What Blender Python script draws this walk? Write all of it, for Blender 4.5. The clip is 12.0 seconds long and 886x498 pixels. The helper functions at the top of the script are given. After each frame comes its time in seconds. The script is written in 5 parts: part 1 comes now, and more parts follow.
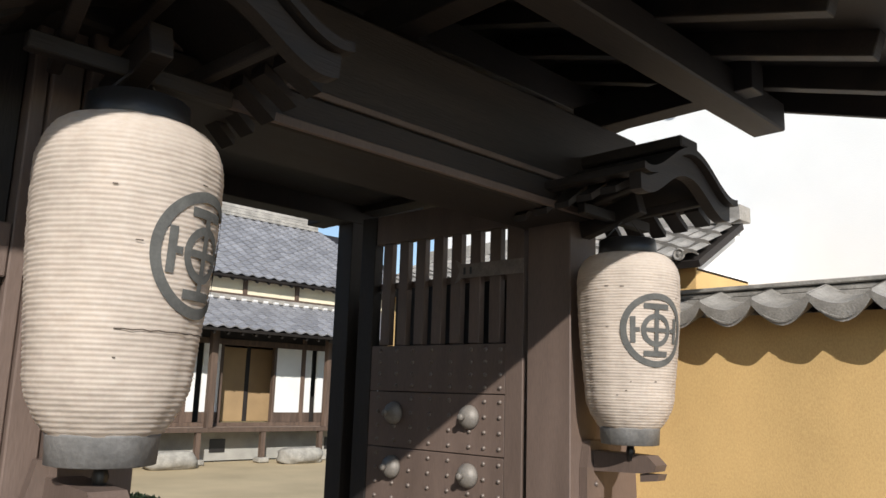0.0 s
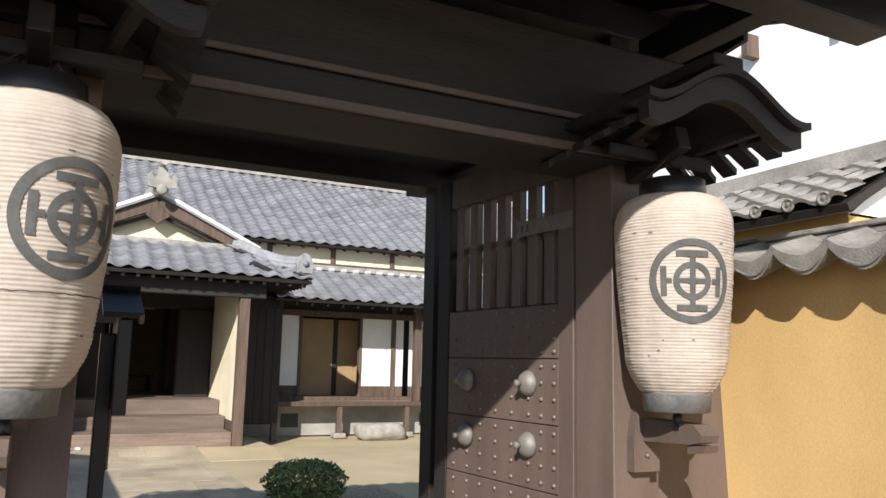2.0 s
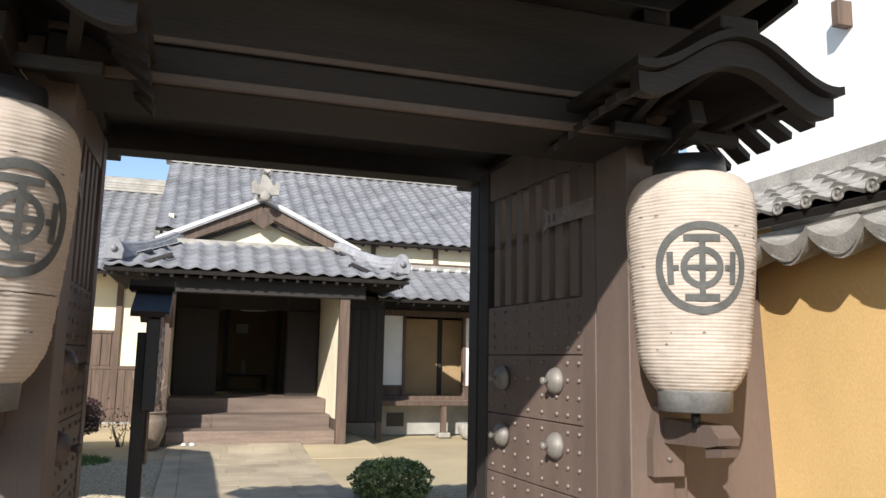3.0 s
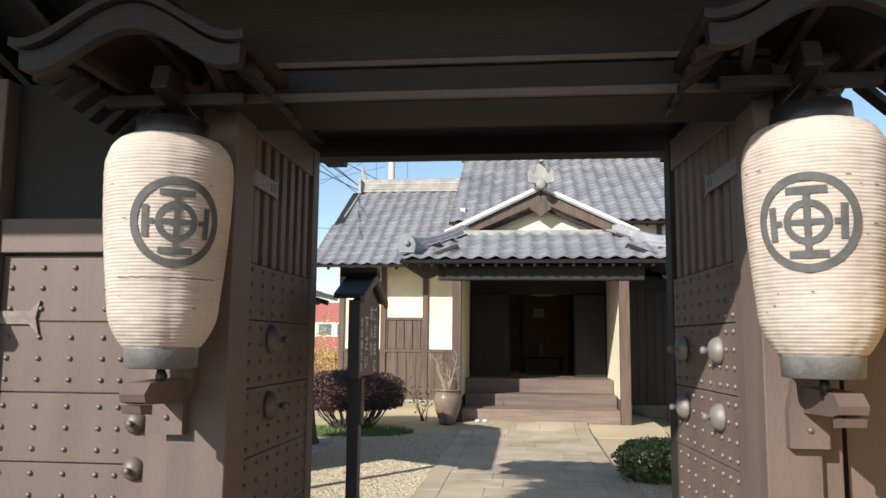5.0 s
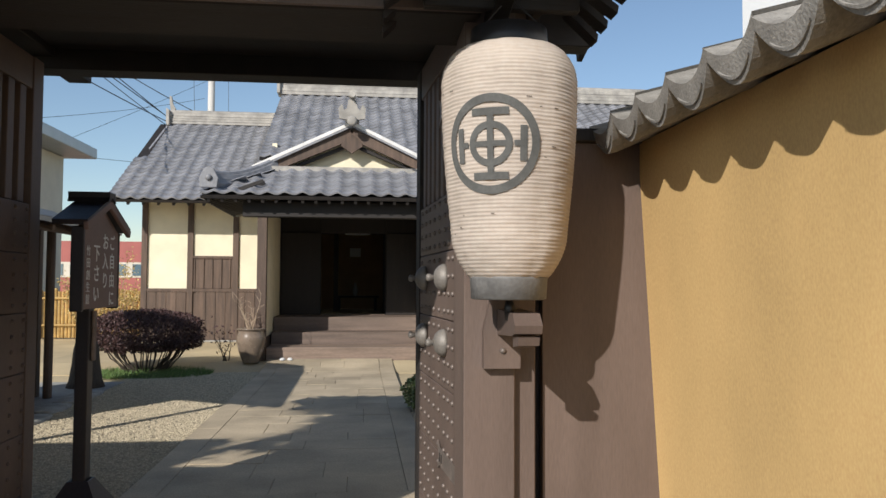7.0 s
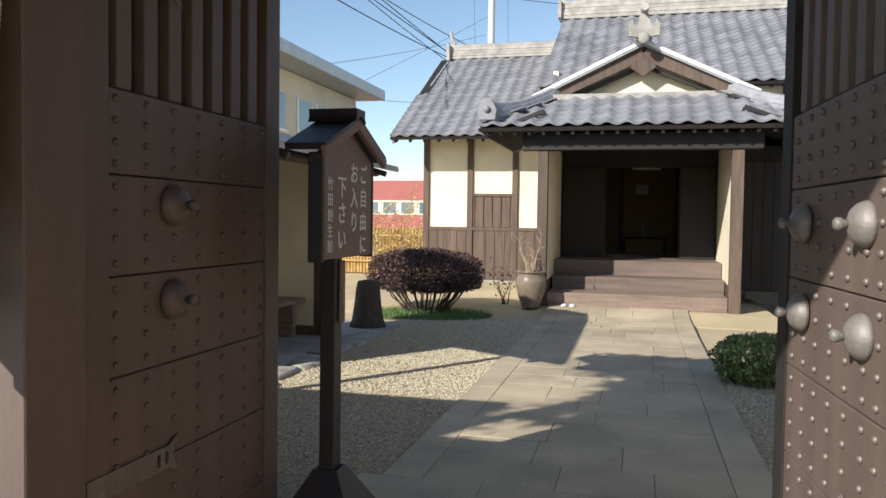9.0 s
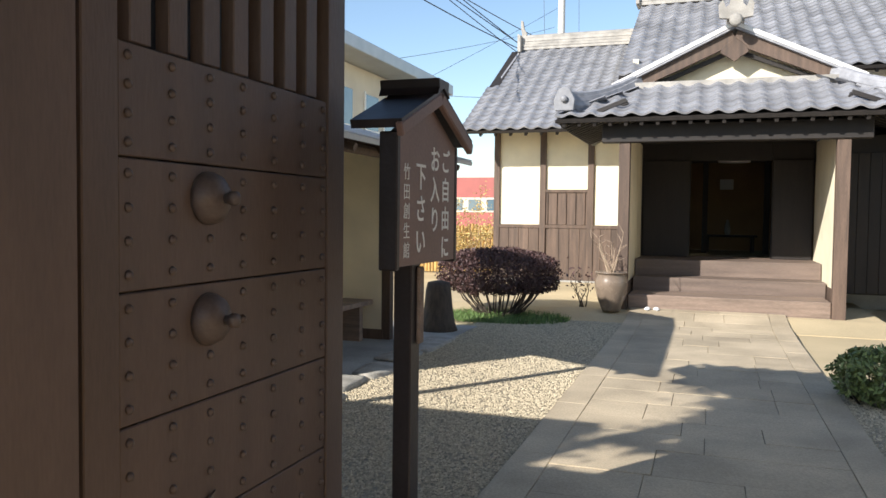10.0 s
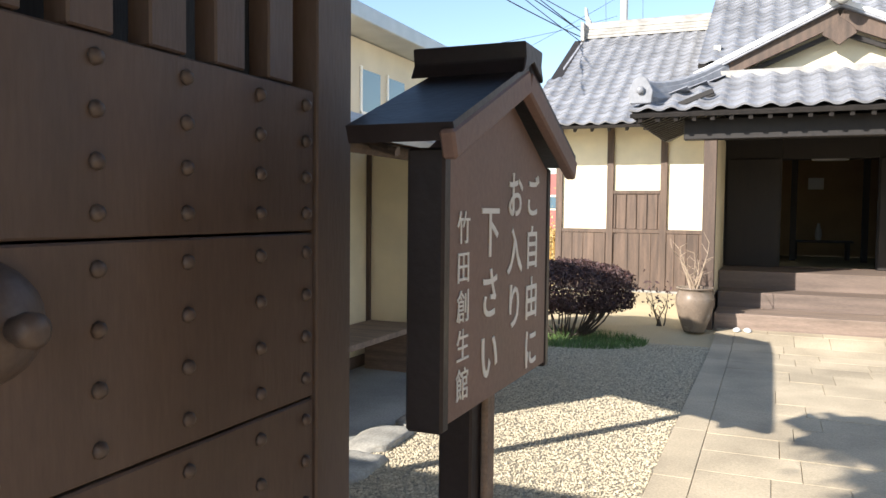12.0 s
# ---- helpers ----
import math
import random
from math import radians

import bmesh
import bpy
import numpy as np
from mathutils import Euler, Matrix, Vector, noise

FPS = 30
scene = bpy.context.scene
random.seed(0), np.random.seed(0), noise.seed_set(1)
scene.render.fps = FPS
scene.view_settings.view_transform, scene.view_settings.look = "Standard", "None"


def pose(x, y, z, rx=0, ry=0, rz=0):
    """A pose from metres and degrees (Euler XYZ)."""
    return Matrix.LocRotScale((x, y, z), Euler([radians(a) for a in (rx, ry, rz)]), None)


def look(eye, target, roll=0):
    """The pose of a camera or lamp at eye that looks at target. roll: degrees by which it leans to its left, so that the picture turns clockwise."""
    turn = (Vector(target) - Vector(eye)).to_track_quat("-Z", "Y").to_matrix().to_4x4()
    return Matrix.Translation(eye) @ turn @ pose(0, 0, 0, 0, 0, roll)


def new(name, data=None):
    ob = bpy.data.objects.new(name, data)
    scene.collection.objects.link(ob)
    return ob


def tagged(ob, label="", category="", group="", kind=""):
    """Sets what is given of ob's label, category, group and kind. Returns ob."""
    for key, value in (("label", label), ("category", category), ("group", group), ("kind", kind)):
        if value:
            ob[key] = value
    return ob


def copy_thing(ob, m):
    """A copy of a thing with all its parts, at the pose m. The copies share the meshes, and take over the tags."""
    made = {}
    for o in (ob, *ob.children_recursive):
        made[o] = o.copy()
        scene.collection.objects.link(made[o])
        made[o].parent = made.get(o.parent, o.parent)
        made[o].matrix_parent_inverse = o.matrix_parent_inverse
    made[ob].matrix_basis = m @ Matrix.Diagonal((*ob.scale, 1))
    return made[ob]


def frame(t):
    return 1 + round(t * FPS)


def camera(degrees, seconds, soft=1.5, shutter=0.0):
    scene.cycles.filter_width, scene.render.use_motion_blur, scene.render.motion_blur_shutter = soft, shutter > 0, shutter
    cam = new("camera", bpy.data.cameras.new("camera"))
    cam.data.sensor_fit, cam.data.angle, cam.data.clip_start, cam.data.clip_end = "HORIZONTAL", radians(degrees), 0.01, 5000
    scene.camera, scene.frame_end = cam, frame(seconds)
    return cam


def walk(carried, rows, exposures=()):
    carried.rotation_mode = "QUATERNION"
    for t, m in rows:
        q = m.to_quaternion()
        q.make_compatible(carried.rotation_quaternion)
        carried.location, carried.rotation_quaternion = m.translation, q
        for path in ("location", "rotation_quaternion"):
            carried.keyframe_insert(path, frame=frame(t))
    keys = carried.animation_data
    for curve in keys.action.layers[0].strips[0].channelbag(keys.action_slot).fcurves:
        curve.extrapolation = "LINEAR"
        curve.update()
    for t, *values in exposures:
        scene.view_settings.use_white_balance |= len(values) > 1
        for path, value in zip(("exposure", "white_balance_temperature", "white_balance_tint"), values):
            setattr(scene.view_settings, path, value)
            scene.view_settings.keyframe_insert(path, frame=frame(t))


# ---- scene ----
cam = camera(59.7, 12.0)
PATH = [
    (0, (-1.791, -1.631, 1.483), (-0.419, -0.222, 1.848), 1.8),
    (0.5, (-1.684, -1.656, 1.436), (-0.398, -0.171, 1.812), 1.8),
    (1, (-1.468, -1.619, 1.444), (-0.288, -0.041, 1.786), 1.5),
    (1.5, (-1.255, -1.795, 1.44), (-0.186, -0.133, 1.746), 1.5),
    (2, (-0.991, -2.008, 1.452), (-0.103, -0.24, 1.744), 1.3),
    (2.5, (-0.752, -2.007, 1.445), (-0.036, -0.162, 1.735), 1.2),
    (3, (-0.527, -2.078, 1.447), (0.066, -0.19, 1.733), 1.1),
    (3.5, (-0.358, -2.246, 1.429), (0.124, -0.326, 1.714), 1.0),
    (3.7, (-0.293, -2.254, 1.425), (0.12, -0.317, 1.711), 0.8),
    (5.3, (0.28, -2.43, 1.393), (0.026, -0.46, 1.621), 0.5),
    (5.5, (0.367, -2.479, 1.391), (0.177, -0.5, 1.614), 0.8),
    (6, (0.518, -2.476, 1.387), (0.672, -0.493, 1.593), 1.1),
    (6.5, (0.582, -2.371, 1.37), (0.838, -0.394, 1.536), 1.0),
    (6.7, (0.599, -2.33, 1.359), (0.856, -0.351, 1.493), 0.6),
    (8.3, (0.558, -1.481, 1.303), (0.304, 0.502, 1.264), 0.9),
    (8.5, (0.529, -1.368, 1.312), (0.204, 0.604, 1.255), 0.9),
    (9, (0.419, -1.067, 1.367), (-0.07, 0.871, 1.291), 0.8),
    (9.5, (0.243, -0.808, 1.382), (-0.378, 1.091, 1.297), 0.7),
    (10, (0.161, -0.523, 1.364), (-0.49, 1.366, 1.279), 0.7),
    (10.5, (0.092, -0.155, 1.446), (-0.558, 1.734, 1.356), 0.8),
    (11, (-0.053, 0.11, 1.429), (-0.763, 1.977, 1.34), 0.7),
    (11.5, (-0.215, 0.39, 1.542), (-0.978, 2.236, 1.446), 0.8),
    (12, (-0.269, 0.543, 1.518), (-1.051, 2.381, 1.419), 0.6),
]
walk(cam, [(t, look(eye, target, roll)) for t, eye, target, roll in PATH],
     [(0, 0.08), (2.5, 0.45), (3.5, 0.5), (5.5, 0.36), (6.5, -0.06), (8.5, 0.16), (9.5, 0.66), (11, 0.78), (12, 1.12)])

# ---- light ----
SUN_WAY = Vector((0.70, 1.0, -0.675)).normalized()
world = bpy.data.worlds.new("sky")
scene.world = world
world.use_nodes = True
wn = world.node_tree.nodes
sky = wn.new("ShaderNodeTexSky")
sky.sky_type = "NISHITA"
sky.sun_disc = False
sky.sun_elevation = math.asin(-SUN_WAY.z)
sky.sun_rotation = math.atan2(-SUN_WAY.x, -SUN_WAY.y)
sky.air_density, sky.dust_density, sky.ozone_density = 1.0, 0.25, 1.6
world.node_tree.links.new(sky.outputs[0], wn["Background"].inputs[0])
wn["Background"].inputs[1].default_value = 0.125
sun = new("sun", bpy.data.lights.new("sun", "SUN"))
sun.data.energy, sun.data.angle, sun.data.color = 5.0, radians(0.55), (1.0, 0.955, 0.89)
sun.matrix_world = look((-6, -10, 8), Vector((-6, -10, 8)) + SUN_WAY)


# ---- materials ----
def material(name, color, rough=0.7, metal=0.0, vary=0.25, scale=6.0, fine=60.0, bump=0.15, stretch=(1, 1, 1), island=0.0, per_object=0.0, stain=None):
    m = bpy.data.materials.new(name)
    m.use_nodes = True
    nt = m.node_tree
    n, l = nt.nodes, nt.links
    b = n["Principled BSDF"]
    b.inputs["Roughness"].default_value = rough
    b.inputs["Metallic"].default_value = metal
    tc = n.new("ShaderNodeTexCoord")
    mp = n.new("ShaderNodeMapping")
    mp.inputs["Scale"].default_value = stretch
    l.new(tc.outputs["Object"], mp.inputs[0])
    big = n.new("ShaderNodeTexNoise")
    big.inputs["Scale"].default_value = scale
    big.inputs["Detail"].default_value = 6
    small = n.new("ShaderNodeTexNoise")
    small.inputs["Scale"].default_value = fine
    small.inputs["Detail"].default_value = 3
    l.new(mp.outputs[0], big.inputs["Vector"])
    l.new(mp.outputs[0], small.inputs["Vector"])
    dark = tuple(c * (1 - vary) for c in color) if stain is None else stain
    light = tuple(min(1, c * (1 + vary * 0.7)) for c in color)
    r = n.new("ShaderNodeValToRGB")
    r.color_ramp.elements[0].position, r.color_ramp.elements[1].position = 0.32, 0.7
    r.color_ramp.elements[0].color, r.color_ramp.elements[1].color = (*dark, 1), (*light, 1)
    l.new(big.outputs[0], r.inputs[0])
    mix = n.new("ShaderNodeMix")
    mix.data_type, mix.blend_type = "RGBA", "OVERLAY"
    mix.inputs["Factor"].default_value = min(1, vary * 1.3)
    l.new(r.outputs[0], mix.inputs["A"])
    l.new(small.outputs[0], mix.inputs["B"])
    out = mix.outputs["Result"]
    if island or per_object:
        src = n.new("ShaderNodeNewGeometry").outputs["Random Per Island"] if island else n.new("ShaderNodeObjectInfo").outputs["Random"]
        k = island or per_object
        rng = n.new("ShaderNodeMapRange")
        rng.inputs["To Min"].default_value, rng.inputs["To Max"].default_value = 1 - k, 1 + k
        l.new(src, rng.inputs["Value"])
        hs = n.new("ShaderNodeHueSaturation")
        l.new(rng.outputs[0], hs.inputs["Value"])
        l.new(out, hs.inputs["Color"])
        out = hs.outputs[0]
    l.new(out, b.inputs["Base Color"])
    rr = n.new("ShaderNodeMapRange")
    rr.inputs["To Min"].default_value, rr.inputs["To Max"].default_value = max(0.05, rough - 0.12), min(1, rough + 0.1)
    l.new(big.outputs[0], rr.inputs["Value"])
    l.new(rr.outputs[0], b.inputs["Roughness"])
    if bump:
        bp = n.new("ShaderNodeBump")
        bp.inputs["Strength"].default_value, bp.inputs["Distance"].default_value = bump, 0.01
        l.new(small.outputs[0], bp.inputs["Height"])
        l.new(bp.outputs[0], b.inputs["Normal"])
    return m


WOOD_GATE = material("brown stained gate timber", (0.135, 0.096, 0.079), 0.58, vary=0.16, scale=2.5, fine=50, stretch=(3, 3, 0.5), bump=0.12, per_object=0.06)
# Brown beams set near black: the roof's shade is in this colour.
WOOD_BEAM_SHADE = material("beam timber with shade in its colour", (0.027, 0.02, 0.017), 0.66, vary=0.35, scale=3, fine=40, stretch=(0.35, 4, 4), bump=0.2, per_object=0.12)
# Near-black colour carries the shade under roofs and inside the rooms.
WOOD_DARK_SHADE = material("dark timber with shade in its colour", (0.02, 0.0155, 0.0135), 0.7, vary=0.35, scale=4, fine=50, stretch=(3, 3, 0.4), bump=0.2, per_object=0.12)
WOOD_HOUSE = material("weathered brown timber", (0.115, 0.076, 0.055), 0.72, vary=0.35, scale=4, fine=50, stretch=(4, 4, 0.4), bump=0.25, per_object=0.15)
WOOD_PALE = material("dusty worn timber", (0.24, 0.175, 0.135), 0.75, vary=0.3, scale=4, fine=40, stretch=(0.4, 4, 4), bump=0.2, per_object=0.1)
WOOD_STEP = material("dark worn step timber", (0.15, 0.11, 0.088), 0.7, vary=0.25, scale=3, fine=40, stretch=(0.4, 4, 4), bump=0.15, per_object=0.08)
WOOD_SIGN = material("purple brown painted board", (0.235, 0.15, 0.125), 0.55, vary=0.14, scale=5, fine=90, bump=0.08)
WOOD_SIGN_ROOF = material("black brown painted roof board", (0.028, 0.022, 0.024), 0.42, vary=0.25, scale=6, fine=70, bump=0.1)
IRON = material("dark iron", (0.07, 0.065, 0.065), 0.45, 0.6, vary=0.25, scale=9, fine=120, bump=0.15)
STUD = material("weathered iron stud", (0.2, 0.165, 0.145), 0.5, 0.3, vary=0.25, scale=20, fine=120, bump=0.1)
STUD_BROWN = material("brown painted stud", (0.15, 0.115, 0.1), 0.5, 0.2, vary=0.2, scale=20, fine=120, bump=0.1)
BOSS = material("grey painted boss", (0.22, 0.2, 0.18), 0.55, 0.2, vary=0.2, scale=14, fine=120, bump=0.12)
TILE = material("grey roof tile", (0.25, 0.25, 0.265), 0.5, vary=0.22, scale=9, fine=90, bump=0.15, per_object=0.16)
TILE_FAR = material("grey roof tile field", (0.25, 0.25, 0.265), 0.5, vary=0.22, scale=2, fine=40, bump=0.1, island=0.16)
TILE_WALL = material("dusty grey wall tile", (0.27, 0.255, 0.235), 0.65, vary=0.3, scale=12, fine=110, bump=0.3, per_object=0.12)
RIDGE = material("pale weathered ridge tile", (0.36, 0.335, 0.30), 0.7, vary=0.3, scale=5, fine=70, bump=0.25, per_object=0.1)
MORTAR = material("white lime mortar", (0.74, 0.72, 0.69), 0.8, vary=0.15, scale=6, fine=80, bump=0.2)
OCHRE = material("ochre earth plaster", (0.66, 0.435, 0.185), 0.9, vary=0.2, scale=1.3, fine=160, bump=0.07, stretch=(1, 1, 0.55))
CREAM = material("cream plaster", (0.80, 0.715, 0.53), 0.88, vary=0.1, scale=2.5, fine=90, bump=0.15)
WHITE = material("white plaster", (0.86, 0.86, 0.85), 0.85, vary=0.02, scale=2.5, fine=90, bump=0.1)
PAPER_WALL = material("white paper screen", (0.78, 0.78, 0.76), 0.8, vary=0.05, scale=3, fine=90, bump=0.05)
FUSUMA = material("tan sliding panel", (0.34, 0.23, 0.12), 0.75, vary=0.12, scale=3, fine=80, bump=0.05)
GREY_PLASTER = material("grey lime underfloor wall", (0.36, 0.35, 0.32), 0.88, vary=0.2, scale=3, fine=60, bump=0.2)
SAND = material("sandy packed earth", (0.50, 0.40, 0.245), 0.95, vary=0.16, scale=0.8, fine=70, bump=0.35)
GRAVEL_BED = material("grey gravel bed", (0.36, 0.31, 0.225), 0.95, vary=0.35, scale=30, fine=120, bump=0.6)
PEBBLE = material("grey crushed stone", (0.50, 0.425, 0.30), 0.85, vary=0.2, scale=20, fine=120, bump=0.1, island=0.24)
SLAB = material("worn paving stone", (0.46, 0.375, 0.26), 0.85, vary=0.26, scale=1.4, fine=80, bump=0.25, per_object=0.1)
JOINT = material("dark earth joint", (0.27, 0.22, 0.155), 0.95, vary=0.3, scale=12, fine=100, bump=0.3)
CONCRETE = material("stained grey concrete", (0.34, 0.33, 0.30), 0.88, vary=0.3, scale=1.5, fine=70, bump=0.2)
ROCK = material("grey natural stone", (0.34, 0.32, 0.28), 0.85, vary=0.3, scale=6, fine=60, bump=0.5)
GLAZE = material("grey brown glazed pottery", (0.21, 0.16, 0.12), 0.28, vary=0.2, scale=5, fine=60, bump=0.05)
BARK = material("grey brown bark", (0.075, 0.058, 0.045), 0.9, vary=0.35, scale=12, fine=70, bump=0.5, stretch=(2, 2, 0.6))
TWIG = material("pale dry twig", (0.36, 0.27, 0.19), 0.85, vary=0.2, scale=10, fine=80, bump=0.1)
LEAF_DARK = material("dark red azalea leaf", (0.075, 0.038, 0.035), 0.6, vary=0.3, scale=15, fine=80, bump=0, island=0.5)
LEAF_GREEN = material("green azalea leaf", (0.19, 0.235, 0.08), 0.55, vary=0.3, scale=15, fine=80, bump=0, island=0.45)
LEAF_DRY = material("dry yellow leaf", (0.42, 0.32, 0.13), 0.7, vary=0.3, scale=15, fine=80, bump=0, island=0.4)
GRASS = material("short green grass", (0.11, 0.185, 0.05), 0.7, vary=0.3, scale=15, fine=80, bump=0, island=0.4)
BLACK = material("black lacquered ring", (0.022, 0.02, 0.02), 0.4, vary=0.2, scale=9, fine=90, bump=0.05)
RING_GREY = material("grey worn wooden ring", (0.17, 0.165, 0.16), 0.6, vary=0.25, scale=9, fine=90, bump=0.15)
INK = material("grey black crest ink", (0.10, 0.10, 0.095), 0.85, vary=0.25, scale=20, fine=120, bump=0)
LETTER = material("white sign lettering", (0.88, 0.86, 0.83), 0.6, vary=0.05, scale=20, fine=90, bump=0)
BEIGE = material("beige rendered wall", (0.62, 0.57, 0.48), 0.85, vary=0.08, scale=1.5, fine=60, bump=0.1)
RED_WALL = material("red painted wall", (0.36, 0.11, 0.095), 0.7, vary=0.12, scale=1.5, fine=40, bump=0.1)
METAL_GREY = material("grey galvanised metal", (0.42, 0.44, 0.46), 0.5, 0.4, vary=0.12, scale=2, fine=60, bump=0.05)
POLE = material("pale concrete pole", (0.60, 0.58, 0.55), 0.8, vary=0.1, scale=2, fine=60, bump=0.1)
CABLE = material("black cable", (0.03, 0.03, 0.035), 0.6, vary=0.1, bump=0)
BAMBOO = material("dry ochre bamboo", (0.45, 0.29, 0.10), 0.7, vary=0.25, scale=8, fine=60, bump=0.1, per_object=0.15)
# Dark colour so the unseen forecourt throws little light upwards.
STREET = material("grey asphalt", (0.06, 0.06, 0.06), 0.9, vary=0.2, scale=2, fine=120, bump=0.4)
TATAMI = material("straw tatami mat", (0.34, 0.29, 0.16), 0.8, vary=0.12, scale=3, fine=120, bump=0.2)
PLASTIC = material("white camera housing", (0.72, 0.72, 0.72), 0.4, vary=0.05, bump=0)


def glass_material(name, color, rough):
    m = bpy.data.materials.new(name)
    m.use_nodes = True
    b = m.node_tree.nodes["Principled BSDF"]
    b.inputs["Base Color"].default_value = (*color, 1)
    b.inputs["Roughness"].default_value = rough
    b.inputs["Specular IOR Level"].default_value = 0.9
    return m


WINDOW = glass_material("blue grey window glass", (0.10, 0.16, 0.20), 0.08)


def paper_material():
    """Lantern paper: aged cream washi, a little light passes."""
    m = material("aged cream lantern paper", (0.63, 0.54, 0.465), 0.8, vary=0.14, scale=5, fine=60, bump=0.1)
    nt = m.node_tree
    b = nt.nodes["Principled BSDF"]
    tr = nt.nodes.new("ShaderNodeBsdfTranslucent")
    mx = nt.nodes.new("ShaderNodeMixShader")
    mx.inputs[0].default_value = 0.25
    tr.inputs[0].default_value = (0.6, 0.5, 0.38, 1)
    nt.links.new(b.outputs[0], mx.inputs[1])
    nt.links.new(tr.outputs[0], mx.inputs[2])
    nt.links.new(mx.outputs[0], nt.nodes["Material Output"].inputs[0])
    return m


PAPER = paper_material()


# ---- builders ----
def mesh_from(verts, faces, name="mesh", smooth=False):
    me = bpy.data.meshes.new(name)
    me.from_pydata([tuple(v) for v in verts], [], [tuple(f) for f in faces])
    if smooth:
        me.shade_smooth()
    return me


def put(name, me, mat, parent=None, label="", matrix=None):
    if not me.materials:
        me.materials.append(mat)
    ob = new(name, me)
    if matrix is not None:
        ob.matrix_basis = matrix
    if parent is not None:
        ob.parent = parent
    if label:
        ob["label"] = label
    return ob


def part(name, bm, mat, parent=None, label="", smooth=False, matrix=None):
    me = bpy.data.meshes.new(name)
    bm.normal_update()
    bm.to_mesh(me)
    bm.free()
    if smooth:
        me.shade_smooth()
    return put(name, me, mat, parent, label, matrix)


def thing(name, at=(0, 0, 0), label="", category="", group="", kind=""):
    ob = new(name)
    ob.empty_display_size = 0.1
    ob.location = at
    return tagged(ob, label, category, group, kind)


def add_box(bm, x0, x1, y0, y1, z0, z1, bevel=0.0):
    vs = [bm.verts.new((x, y, z)) for z in (z0, z1) for x, y in ((x0, y0), (x1, y0), (x1, y1), (x0, y1))]
    fs = [bm.faces.new([vs[i] for i in f]) for f in ((3, 2, 1, 0), (4, 5, 6, 7), (0, 1, 5, 4), (1, 2, 6, 5), (2, 3, 7, 6), (3, 0, 4, 7))]
    if bevel:
        es = list({e for f in fs for e in f.edges})
        bmesh.ops.bevel(bm, geom=es, offset=bevel, segments=1, affect="EDGES")
    return bm


def box(name, x0, x1, y0, y1, z0, z1, mat, parent=None, label="", bevel=0.004):
    """A bevelled block; its own origin is its parent's, or the world's."""
    bm = add_box(bmesh.new(), min(x0, x1), max(x0, x1), min(y0, y1), max(y0, y1), min(z0, z1), max(z0, z1), bevel)
    return part(name, bm, mat, parent, label)


def prism(name, outline, a0, a1, axis, mat, parent=None, label="", bevel=0.0):
    """A flat outline pushed along an axis. For axis x the outline is (y, z); y: (x, z); z: (x, y)."""
    def at(p, a):
        return {"x": (a, p[0], p[1]), "y": (p[0], a, p[1]), "z": (p[0], p[1], a)}[axis]
    bm = bmesh.new()
    lo, hi = [bm.verts.new(at(p, a0)) for p in outline], [bm.verts.new(at(p, a1)) for p in outline]
    n = len(outline)
    bm.faces.new(lo), bm.faces.new(hi[::-1])
    for i in range(n):
        bm.faces.new((lo[i], hi[i], hi[(i + 1) % n], lo[(i + 1) % n]))
    bmesh.ops.recalc_face_normals(bm, faces=bm.faces)
    if bevel:
        bmesh.ops.bevel(bm, geom=list(bm.edges), offset=bevel, segments=1, affect="EDGES")
    return part(name, bm, mat, parent, label)


def lathe_mesh(profile, n=24, close=True):
    vs, fs = [], []
    for r, z in profile:
        for i in range(n):
            a = 2 * math.pi * i / n
            vs.append((r * math.cos(a), r * math.sin(a), z))
    for k in range(len(profile) - 1):
        for i in range(n):
            j = (i + 1) % n
            fs.append((k * n + i, k * n + j, (k + 1) * n + j, (k + 1) * n + i))
    if close:
        fs.append(tuple(range(n - 1, -1, -1)))
        fs.append(tuple((len(profile) - 1) * n + i for i in range(n)))
    return mesh_from(vs, fs, "lathe", True)


def tube_mesh(points, radii, n=6):
    """A tube along points; radii one for each point."""
    vs, fs = [], []
    pts = [Vector(p) for p in points]
    for k, p in enumerate(pts):
        way = (pts[min(k + 1, len(pts) - 1)] - pts[max(k - 1, 0)]).normalized()
        side = way.orthogonal().normalized()
        up = way.cross(side)
        for i in range(n):
            a = 2 * math.pi * i / n
            vs.append(p + radii[k] * (math.cos(a) * side + math.sin(a) * up))
    for k in range(len(pts) - 1):
        for i in range(n):
            j = (i + 1) % n
            fs.append((k * n + i, k * n + j, (k + 1) * n + j, (k + 1) * n + i))
    fs.append(tuple(range(n - 1, -1, -1)))
    fs.append(tuple((len(pts) - 1) * n + i for i in range(n)))
    return vs, fs


def join_lists(pieces):
    vs, fs = [], []
    for v, f in pieces:
        k = len(vs)
        vs += [tuple(p) for p in v]
        fs += [tuple(i + k for i in g) for g in f]
    return vs, fs


